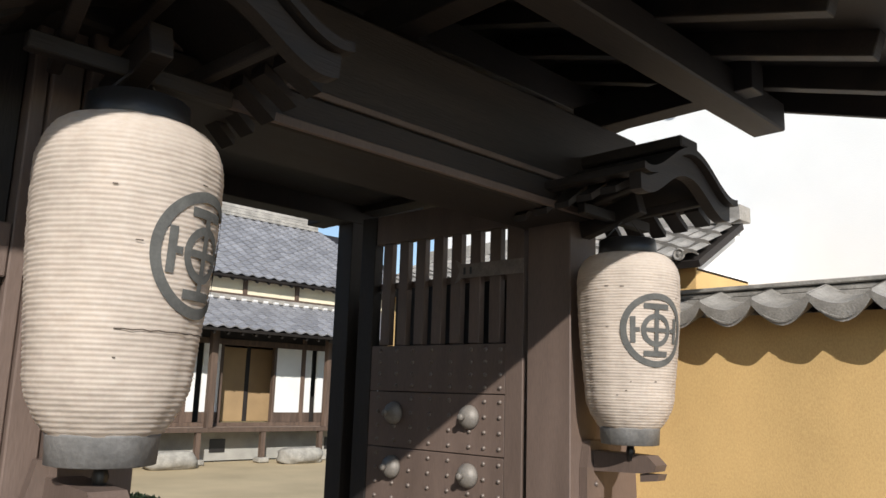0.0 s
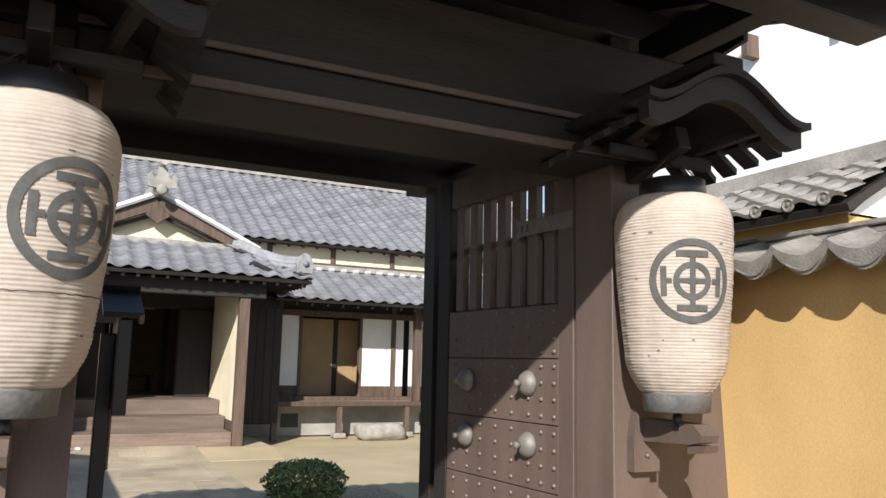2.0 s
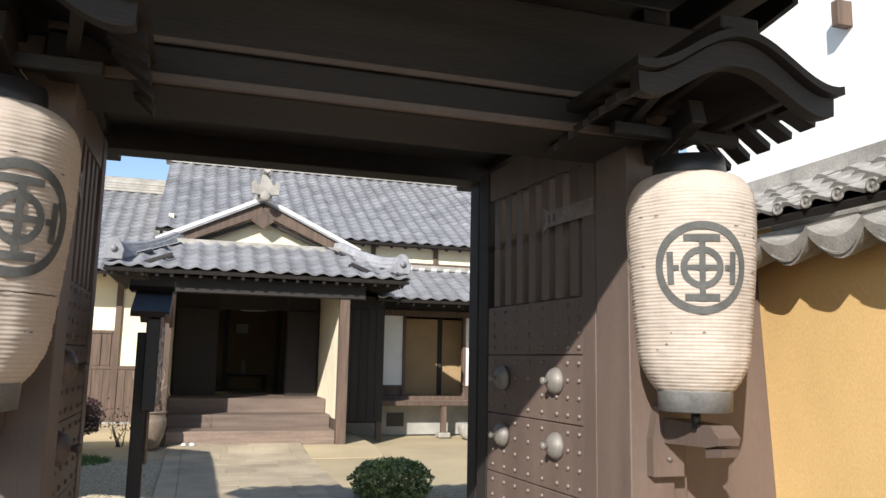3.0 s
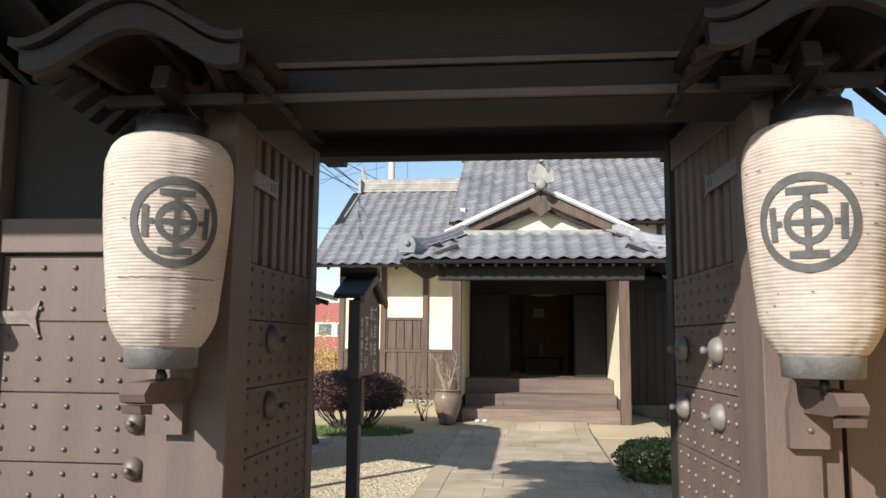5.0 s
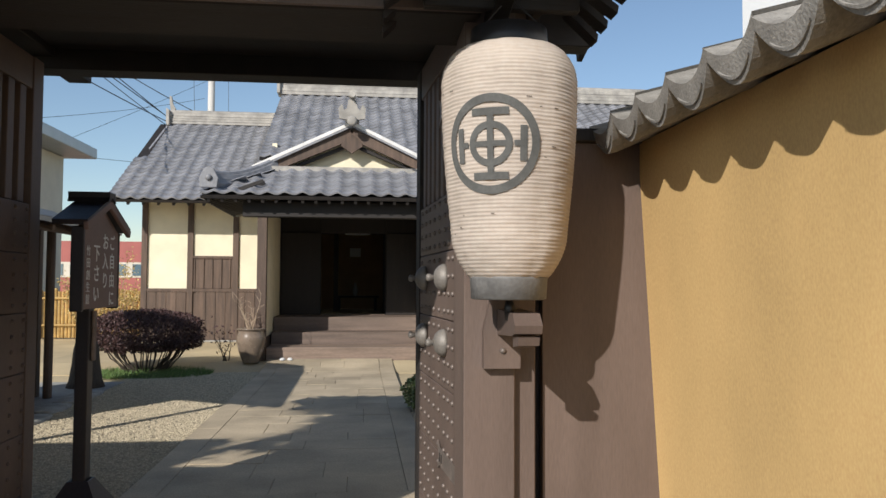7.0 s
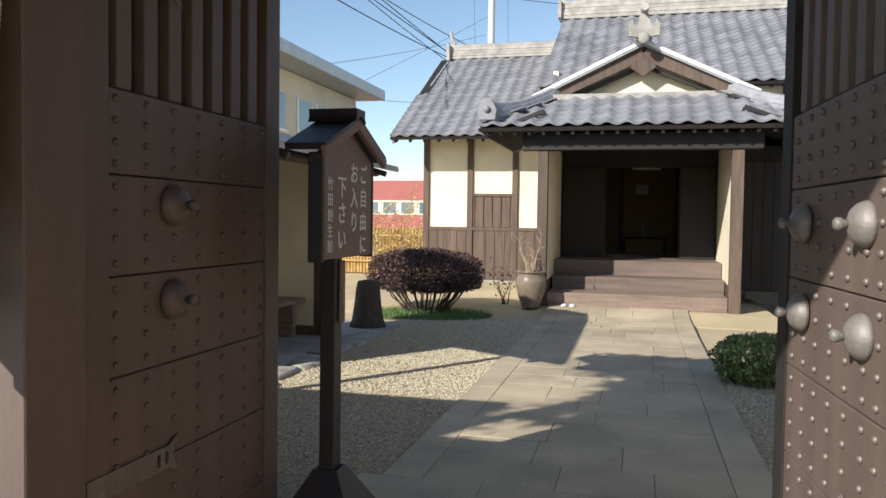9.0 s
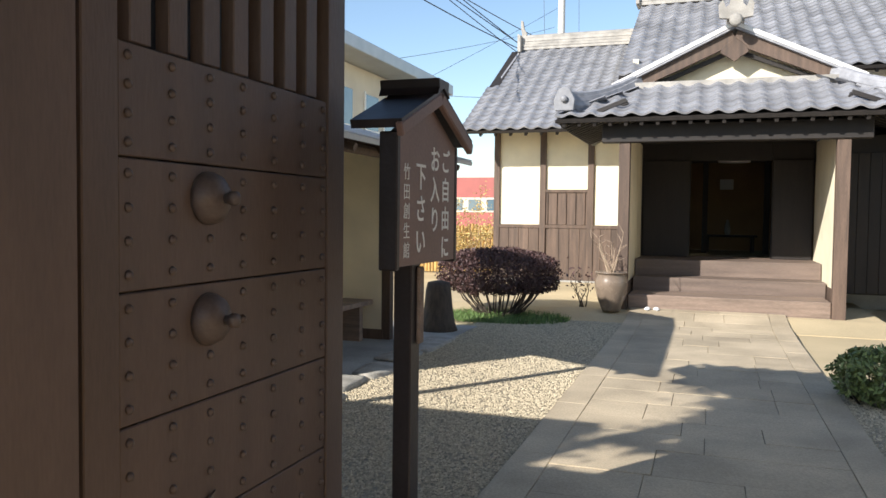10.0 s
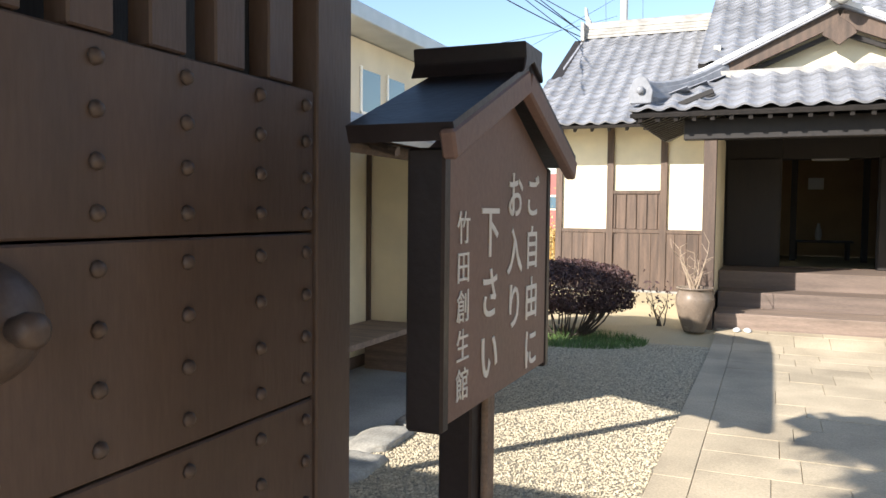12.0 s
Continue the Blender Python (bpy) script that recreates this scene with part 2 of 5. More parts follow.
# ---- roof tiles ----
def tile_mesh(w, length, rise=0.045, lip=0.03, n=8):
    """One S-shaped pantile: x across, y up the slope, its nose at y = 0."""
    vs, fs = [], []
    prof = []
    for i in range(n + 1):
        u = i / n
        z = rise * (0.5 + 0.5 * math.cos(2 * math.pi * (u - 0.78))) ** 1.3
        prof.append((u * w, z))
    for y, dz in ((0, lip), (length, 0.0), (0, lip - 0.028), (0.02, lip - 0.03)):
        for x, z in prof:
            vs.append((x, y, z + dz))
    m = n + 1
    for i in range(n):
        fs.append((i, i + 1, m + i + 1, m + i))
        fs.append((2 * m + i, 2 * m + i + 1, i + 1, i))
        fs.append((3 * m + i, 3 * m + i + 1, 2 * m + i + 1, 2 * m + i))
    return mesh_from(vs, fs, "roof_tile", False)


def slope_tiles(parent, origin, along, up, width, height, tw, tl, keep=lambda u, v: True, singles=300, mat=TILE, far=TILE_FAR, mesh=None):
    """Lay tiles in courses on a slope: the lowest courses as single tiles, the rest joined."""
    along, up = Vector(along).normalized(), Vector(up).normalized()
    nor = along.cross(up).normalized()
    base = mesh or tile_mesh(tw, tl * 1.12)
    nu, nv = int(round(width / tw)), int(round(height / tl))
    cells = [(i, j) for j in range(nv) for i in range(nu) if keep((i + 0.5) * tw, (j + 0.5) * tl)]
    rot = Matrix((along, up, nor)).transposed().to_4x4()
    vs0 = np.array([v.co[:] for v in base.vertices])
    fs0 = [tuple(p.vertices) for p in base.polygons]
    vs, fs = [], []
    for k, (i, j) in enumerate(cells):
        p = Vector(origin) + along * (i * tw) + up * (j * tl) + nor * random.uniform(0, 0.006)
        m = Matrix.Translation(p) @ rot @ Matrix.Rotation(random.uniform(-0.008, 0.008), 4, "Z")
        if k < singles:
            put("roof_tile", base, mat, parent, matrix=m)
        else:
            a = np.array(m)
            q = vs0 @ a[:3, :3].T + a[:3, 3]
            o = len(vs)
            vs.extend(map(tuple, q))
            fs.extend(tuple(x + o for x in f) for f in fs0)
    if vs:
        tagged(put("tile_field", mesh_from(vs, fs, "tile_field"), far, parent), kind="stuff")


def slab(name, corners, thick, mat, parent=None, label=""):
    """A board through four corners, its thickness downwards."""
    c = [Vector(p) for p in corners]
    nor = (c[1] - c[0]).cross(c[3] - c[0]).normalized()
    if nor.z < 0:
        nor = -nor
    vs = c + [p - nor * thick for p in c]
    bm = bmesh.new()
    v = [bm.verts.new(p) for p in vs]
    for f in ((0, 1, 2, 3), (7, 6, 5, 4), (0, 4, 5, 1), (1, 5, 6, 2), (2, 6, 7, 3), (3, 7, 4, 0)):
        bm.faces.new([v[i] for i in f])
    bmesh.ops.recalc_face_normals(bm, faces=bm.faces)
    return part(name, bm, mat, parent, label)


def beam(name, a, b, w, h, mat, parent=None, label="", bevel=0.004):
    """A squared timber from a to b, w wide and h deep, its top face upwards."""
    a, b = Vector(a), Vector(b)
    way = (b - a).normalized()
    side = way.cross(Vector((0, 0, 1))).normalized()
    up = side.cross(way)
    m = Matrix((side, way, up)).transposed().to_4x4()
    m.translation = a
    bm = add_box(bmesh.new(), -w / 2, w / 2, 0, (b - a).length, -h / 2, h / 2, bevel)
    bm.transform(m)
    return part(name, bm, mat, parent, label)


def cylinder(name, a, b, r, mat, parent=None, label="", n=12, r2=None):
    v, f = tube_mesh([a, b], [r, r if r2 is None else r2], n)
    return put(name, mesh_from(v, f, name, False), mat, parent, label)

# ---- ground ----
def ground_sheet(name, x0, x1, y0, y1, z, mat, label, category):
    bm = add_box(bmesh.new(), x0, x1, y0, y1, z - 0.05, z)
    return tagged(part(name, bm, mat), label, category, kind="structure")


ground_sheet("ground", -600, 600, -600, 600, -0.03, SAND, "sandy packed earth of the yard reaching the horizon", "ground")
# The road is unseen; it reaches the gate to cut bounce on the soffits.
ground_sheet("road", -60, 60, -14, 0.28, -0.005, STREET, "unseen asphalt outside the gate, kept dark to cut bounce light", "road")
ground_sheet("gravel_bed", -2.5, -0.86, 2.2, 9.6, 0.0, GRAVEL_BED, "grey gravel bed beside the stone path", "gravel")
ground_sheet("gravel_strip", 1.13, 2.6, 2.2, 6.6, 0.0, GRAVEL_BED, "grey gravel strip beside the stone path", "gravel")
ground_sheet("concrete_apron", -7.5, -2.52, 1.0, 8.6, 0.012, CONCRETE, "stained grey concrete apron before the shelter", "paving")


bank = prism("ground_bank", [(9.7, -0.02), (10.4, 0.085), (14.9, 0.085), (14.9, -0.04), (9.7, -0.04)], -4.4, 2.3, "x", SAND)
tagged(bank, "sandy packed earth rising to the foot of the house", "ground", kind="structure")


def gravel(name, areas, count, seed):
    rnd = random.Random(seed)
    vs, fs = [], []
    octa = [(1, 0, 0), (0, 1, 0), (-1, 0, 0), (0, -1, 0), (0, 0, 1), (0, 0, -0.4)]
    tri = [(0, 1, 4), (1, 2, 4), (2, 3, 4), (3, 0, 4), (1, 0, 5), (2, 1, 5), (3, 2, 5), (0, 3, 5)]
    total = sum((x1 - x0) * (y1 - y0) for x0, x1, y0, y1 in areas)
    for x0, x1, y0, y1 in areas:
        for _ in range(int(count * (x1 - x0) * (y1 - y0) / total)):
            x = rnd.uniform(x0, x1)
            y = y0 + (y1 - y0) * rnd.random() ** 1.35
            s = rnd.uniform(0.006, 0.0125)
            a = rnd.uniform(0, 6.28)
            k = len(vs)
            for p in octa:
                px, py, pz = p[0] * s * rnd.uniform(0.6, 1.3), p[1] * s * rnd.uniform(0.6, 1.3), p[2] * s * 0.7
                vs.append((x + px * math.cos(a) - py * math.sin(a), y + px * math.sin(a) + py * math.cos(a), 0.004 + pz))
            fs.extend(tuple(i + k for i in f) for f in tri)
    return tagged(put(name, mesh_from(vs, fs, name), PEBBLE), "loose grey crushed stone lying beside the path", "gravel", kind="stuff")


gravel("gravel", [(-2.62, -0.87, 2.2, 9.7), (1.14, 2.6, 2.3, 6.7)], 80000, 3)


# ---- the gate ----
gate = thing("gate", (0, 0, 0), "dark brown timber gate with tiled roof and open doors", "gate")
for s, name in ((-1, "left"), (1, "right")):
    box("main_post", s * (0.915 if s < 0 else 0.953), s * 1.13, 0.38, 0.58 if s < 0 else 0.62, 0.0, 2.45, WOOD_GATE, gate)
    box("post_board", s * 1.134, s * 1.21, 0.42, 0.62, 0.0, 2.45, WOOD_GATE, gate)
    a, b = (-1.38, -1.22) if s < 0 else (0.945, 1.1)
    # Rear post near black: its shaded face is put into the colour.
    box("rear_post", a, b, 1.95, 2.09, 0.0, 2.5, WOOD_DARK_SHADE, gate)
    box("footing_stone", s * 0.92, s * 1.26, 0.34, 0.7, -0.02, 0.07, ROCK, gate, bevel=0.02)
    beam("tie_beam", (s * 1.06, 0.6, 2.62), (s * 1.06, 2.5, 2.62), 0.13, 0.2, WOOD_DARK_SHADE, gate)
# head beam with its lower moulding and edge light strips, and the rear lintel
box("head_beam", -1.45, 1.45, 0.34, 0.64, 2.385, 2.74, WOOD_BEAM_SHADE, gate, bevel=0.012)
box("head_beam_lip", -1.0, 1.0, 0.30, 0.66, 2.25, 2.38, WOOD_BEAM_SHADE, gate, bevel=0.01)
# Paler strips paint the sun that catches the beam's edges.
box("beam_trim", -1.0, 1.0, 0.282, 0.297, 2.252, 2.285, WOOD_GATE, gate)
box("beam_trim", -1.0, 1.0, 0.318, 0.337, 2.39, 2.415, WOOD_GATE, gate)
# Door head, lintel and ceiling are coloured for the gateway's shade.
box("door_head", -1.0, 1.0, 0.662, 0.78, 2.3, 2.5, WOOD_DARK_SHADE, gate)
box("rear_lintel", -1.5, 1.5, 1.94, 2.1, 2.455, 2.66, WOOD_DARK_SHADE, gate)
box("door_ceiling", -1.0, 1.0, 0.784, 1.936, 2.56, 2.585, WOOD_DARK_SHADE, gate)
# Purlins, arms and rafters take the near-black colour for the soffit's shade.
box("front_purlin", -2.9, 1.88, -0.22, -0.06, 2.78, 2.925, WOOD_BEAM_SHADE, gate, bevel=0.008)
box("ridge_purlin", -2.9, 1.9, 0.82, 0.98, 3.06, 3.23, WOOD_BEAM_SHADE, gate)
box("rear_purlin", -2.9, 1.9, 2.0, 2.16, 2.7, 2.88, WOOD_BEAM_SHADE, gate)
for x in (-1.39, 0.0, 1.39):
    beam("bracket_arm", (x, 0.64, 2.885), (x, -0.3, 2.885), 0.12, 0.14, WOOD_BEAM_SHADE, gate)
    box("strut", x - 0.06, x + 0.06, 0.84, 0.96, 2.6, 3.06, WOOD_BEAM_SHADE, gate)
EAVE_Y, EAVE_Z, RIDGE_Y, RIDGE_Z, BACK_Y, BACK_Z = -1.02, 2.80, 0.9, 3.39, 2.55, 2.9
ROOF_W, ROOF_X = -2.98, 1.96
slab("roof_board", [(ROOF_W, EAVE_Y, EAVE_Z), (ROOF_X, EAVE_Y, EAVE_Z), (ROOF_X, RIDGE_Y, RIDGE_Z), (ROOF_W, RIDGE_Y, RIDGE_Z)], 0.03, WOOD_DARK_SHADE, gate)
slab("roof_board", [(ROOF_W, BACK_Y, BACK_Z), (ROOF_X, BACK_Y, BACK_Z), (ROOF_X, RIDGE_Y, RIDGE_Z), (ROOF_W, RIDGE_Y, RIDGE_Z)], 0.03, WOOD_DARK_SHADE, gate)
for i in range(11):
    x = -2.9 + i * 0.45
    beam("rafter", (x, EAVE_Y + 0.17, EAVE_Z - 0.03), (x, RIDGE_Y, RIDGE_Z - 0.085), 0.07, 0.1, WOOD_BEAM_SHADE, gate)
    beam("rafter", (x, BACK_Y + 0.02, BACK_Z - 0.085), (x, RIDGE_Y, RIDGE_Z - 0.085), 0.06, 0.08, WOOD_BEAM_SHADE, gate)
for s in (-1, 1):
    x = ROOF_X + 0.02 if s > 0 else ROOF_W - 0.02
    beam("verge_board", (x, EAVE_Y, EAVE_Z - 0.04), (x, RIDGE_Y, RIDGE_Z - 0.04), 0.035, 0.2, WOOD_BEAM_SHADE, gate)
    beam("verge_board", (x, BACK_Y, BACK_Z - 0.04), (x, RIDGE_Y, RIDGE_Z - 0.04), 0.035, 0.2, WOOD_BEAM_SHADE, gate)
slope_tiles(gate, (ROOF_W, EAVE_Y - 0.05, EAVE_Z + 0.01), (1, 0, 0), (0, RIDGE_Y - EAVE_Y, RIDGE_Z - EAVE_Z), ROOF_X - ROOF_W, 2.02, 0.245, 0.22, singles=60)
slope_tiles(gate, (ROOF_X, BACK_Y + 0.05, BACK_Z + 0.01), (-1, 0, 0), (0, RIDGE_Y - BACK_Y, RIDGE_Z - BACK_Z), ROOF_X - ROOF_W, 1.76, 0.245, 0.22, singles=60)
# Dark boards added behind the leaves so the slat gaps look shaded.
for s in (-1, 1):
    box("side_wall", s * 1.3, s * 1.34, 0.645, 1.945, 0.0, 2.44 if s < 0 else 2.12, WOOD_DARK_SHADE, gate)
for s in (-1, 1):
    prism("gable_board", [(0.5, 3.02), (0.5, 3.14), (0.9, 3.24), (2.1, 2.9), (2.1, 2.8)], s * 1.86, s * 1.89, "x", WOOD_DARK_SHADE, gate)
box("ridge_cap", -3.02, 2.0, RIDGE_Y - 0.13, RIDGE_Y + 0.13, RIDGE_Z + 0.02, RIDGE_Z + 0.3, RIDGE, gate, bevel=0.03)


def boss_meshes():
    dome = [(0.0645, 0.0), (0.064, 0.012), (0.056, 0.03), (0.04, 0.045), (0.02, 0.053), (0.013, 0.055)]
    nub = [(0.013, 0.05), (0.013, 0.064), (0.018, 0.07), (0.018, 0.084), (0.01, 0.09)]
    return lathe_mesh(dome, 20), lathe_mesh(nub, 12)


BOSS_DOME, BOSS_NUB = boss_meshes()
DARK_DOME, DARK_NUB = boss_meshes()
BROWN_STUD = lathe_mesh([(0.011, 0), (0.0105, 0.004), (0.007, 0.009), (0.002, 0.011)], 8)
STUD_MESH = lathe_mesh([(0.011, 0), (0.0105, 0.004), (0.007, 0.009), (0.002, 0.011)], 8)


def face_matrix(x, y, z, s):
    """Local z turned to point along -s x (a leaf's inner face), or along -y for s = 0."""
    if s == 0:
        return Matrix.Translation((x, y, z)) @ Matrix.Rotation(radians(90), 4, "X")
    return Matrix.Translation((x, y, z)) @ Matrix.Rotation(radians(-90 * s), 4, "Y")


def put_boss(x, y, z, s, parent, mat=BOSS, size=0.9):
    dome, nub = (BOSS_DOME, BOSS_NUB) if mat == BOSS else (DARK_DOME, DARK_NUB)
    d = put("boss", dome, mat, parent, "rounded iron boss with a knob", face_matrix(x, y, z, s) @ Matrix.Diagonal((size, size, size, 1)))
    put("knob", nub, mat, d)


def strap(parent, s, y0, y1, z, x):
    """A hinge strap with a swallow tail."""
    h = 0.035
    out = [(y0, z - h), (y1 - 0.05, z - h), (y1, z - h * 1.7), (y1 - 0.03, z), (y1, z + h * 1.7), (y1 - 0.05, z + h), (y0, z + h)]
    prism("hinge_strap", out, x, x - s * 0.006, "x", STUD, parent)
    for d in (0.07, 0.11):
        box("nail_slot", x - s * 0.0065, x - s * 0.0085, y1 - d, y1 - d + 0.012, z - 0.018, z + 0.018, BLACK, parent, bevel=0)


JOINTS = (0.06, 0.33, 0.62, 0.91, 1.195, 1.48, 1.72)
for s in (-1, 1):
    end = 1.79
    leaf = thing("gate_door", (s * 1.0, 0.66, 0), "dark brown studded timber gate leaf swung open inwards", "gate door", "gate leaves")
    ox, oy = s * 1.0, 0.66
    def L(name, y0, y1, z0, z1, d0, d1, mat, label="", bevel=0.003):
        return box(name, s * d0 - ox + ox - s * 1.0, s * d1 - s * 1.0, y0 - oy, y1 - oy, z0, z1, mat, leaf, label, bevel)
    L("hinge_stile", 0.66, 0.76, 0.05, 2.44, 0.985, 1.05, WOOD_GATE)
    # The right leaf's stile is coloured near black for the shadow on it.
    L("free_stile", end - 0.115, end, 0.05, 2.44, 0.985, 1.05, WOOD_DARK_SHADE if s > 0 else WOOD_GATE)
    L("top_rail", 0.763, end - 0.118, 2.28, 2.44, 0.99, 1.045, WOOD_GATE)
    for k in range(len(JOINTS) - 1):
        L("board", 0.763, end - 0.118, JOINTS[k] + 0.002, JOINTS[k + 1] - 0.002, 0.99, 1.04, WOOD_GATE)
    L("backing", 0.77, end - 0.125, 0.06, 1.72, 1.042, 1.05, WOOD_DARK_SHADE)
    for k in range(7):
        y = 0.81 + k * (end - 1.0) / 6.35
        L("slat", y - 0.005, y + 0.062, 1.722, 2.278, 0.995, 1.035, WOOD_GATE)
    L("lattice_rail", 0.763, end - 0.118, 2.03, 2.065, 1.03, 1.05, WOOD_GATE)
    strap(leaf, s, 0.0, 0.42, 2.08, s * 0.985 - ox)
    strap(leaf, s, 0.0, 0.42, 0.62, s * 0.985 - ox)
    for k in range(len(JOINTS) - 2):
        for z in (JOINTS[k + 1] + f * (JOINTS[k + 2] - JOINTS[k + 1]) for f in (0.13, 0.38, 0.63, 0.88)):
            for y in ((0.79, 0.93, 1.07, 1.21, 1.36, 1.52, 1.645) if s < 0 else (0.79, 0.88, 0.97, 1.1, 1.23, 1.36, 1.475, 1.6)):
                if min(abs(z - 1.38), abs(z - 1.1)) < 0.075 and y in (1.07, 0.97, 1.475):
                    continue
                put("stud", STUD_MESH if s > 0 else BROWN_STUD, STUD if s > 0 else STUD_BROWN, leaf, matrix=face_matrix(s * 0.99 - ox, y - oy, z, s))
    for z in (1.37, 1.1) if s > 0 else (1.4, 1.107):
        put_boss(s * 0.99 - ox, (0.97 if s > 0 else 1.06) - oy, z, s, leaf, BOSS if s > 0 else STUD_BROWN, 0.9 if s > 0 else 1.0)
        if s > 0:
            put_boss(s * 0.985 - ox, 1.475 - oy, z, s, leaf)
    if s > 0:
        leaf.rotation_euler = (0, 0, radians(4))
        leaf.location.x = 0.985

# wicket panel beside the gate with boards, studs and bosses
wicket = thing("wicket_door", (-1.55, 0.47, 0), "brown studded timber wicket door closed beside the gate", "wicket door")
def W(name, x0, x1, y0, y1, z0, z1, mat, bevel=0.003):
    return box(name, x0 + 1.55, x1 + 1.55, y0 - 0.47, y1 - 0.47, z0, z1, mat, wicket, bevel=bevel)
for z0, z1 in zip((0.1, 0.4, 0.68, 0.93, 1.19, 1.46), (0.4, 0.68, 0.93, 1.19, 1.46, 1.72)):
    W("board", -1.88, -1.252, 0.47, 0.51, z0 + 0.002, z1 - 0.002, WOOD_GATE)
    for z in (z0 + 0.05, z0 + 0.13, z0 + 0.21):
        for x in (-1.84, -1.71, -1.58, -1.45, -1.375):
            put("stud", STUD_MESH, STUD, wicket, matrix=face_matrix(x + 1.55, 0.0, z, 0))
for z in (1.085, 0.915):
    put_boss(-1.3 + 1.55, 0, z, 0, wicket, STUD_BROWN, 0.66)
prism("strap", [(-0.35, 1.45), (-0.2, 1.45), (-0.16, 1.41), (-0.175, 1.475), (-0.16, 1.54), (-0.2, 1.5), (-0.35, 1.5)], -0.012, 0.0, "y", STUD, wicket)
box("side_frame", -1.25, -1.212, 0.44, 0.6, 0, 2.42, WOOD_GATE, gate)
box("side_frame", -2.0, -1.885, 0.42, 0.6, 0, 2.42, WOOD_GATE, gate)
box("wicket_head", -1.884, -1.252, 0.44, 0.58, 1.725, 1.86, WOOD_GATE, gate)
# Panel over the wicket coloured near black for the eave's shadow.
box("upper_panel", -1.884, -1.252, 0.5, 0.54, 1.862, 2.42, WOOD_DARK_SHADE, gate)
# infill board butting on the earth wall
prism("side_panel", [(1.255, 0.0), (1.8, 0.0), (1.8, 1.8), (1.72, 1.86), (1.255, 1.86)], 0.5, 0.55, "y", WOOD_GATE, gate)
box("side_panel_cap", 1.215, 1.75, 0.47, 0.58, 1.862, 1.91, WOOD_DARK_SHADE, gate)
box("side_gap_board", 1.212, 1.254, 0.54, 0.58, 0, 2.42, WOOD_DARK_SHADE, gate)


# ---- lanterns with their hoods and brackets ----
LH = 0.724


def lantern_radius(z):
    """Body radius at height z above the body's foot."""
    u = z / LH
    if u < 0.2:
        return 0.118 + 0.064 * math.sin(math.pi / 2 * u / 0.2) ** 0.8
    if u > 0.84:
        return 0.214 - 0.08 * (1 - math.sqrt(max(0.0, 1 - ((u - 0.84) / 0.16) ** 2))) ** 1.0
    return 0.182 + 0.032 * math.sin(math.pi / 2 * (u - 0.2) / 0.64)


def on_lantern(u, v, zc, lift):
    """A crest point u across, v up, laid on the paper about local -y."""
    z = zc + v
    r = lantern_radius(z) + lift
    a = u / lantern_radius(zc)
    return (r * math.sin(a), -r * math.cos(a), z)


def crest_strip(quads, zc):
    vs, fs = [], []
    for grid in quads:
        k = len(vs)
        rows, cols = len(grid), len(grid[0])
        for row in grid:
            vs.extend(on_lantern(u, v, zc, 0.0035) for u, v in row)
        for i in range(rows - 1):
            for j in range(cols - 1):
                fs.append((k + i * cols + j, k + i * cols + j + 1, k + (i + 1) * cols + j + 1, k + (i + 1) * cols + j))
    return vs, fs


def ring_grid(r0, r1, n=48):
    return [[(r * math.cos(2 * math.pi * i / n), r * math.sin(2 * math.pi * i / n)) for r in (r0, (r0 + r1) / 2, r1)] for i in range(n + 1)]


def rect_grid(u0, u1, v0, v1, n=8):
    return [[(u0 + (u1 - u0) * i / n, v0 + (v1 - v0) * j / n) for i in range(n + 1)] for j in range(n + 1)]


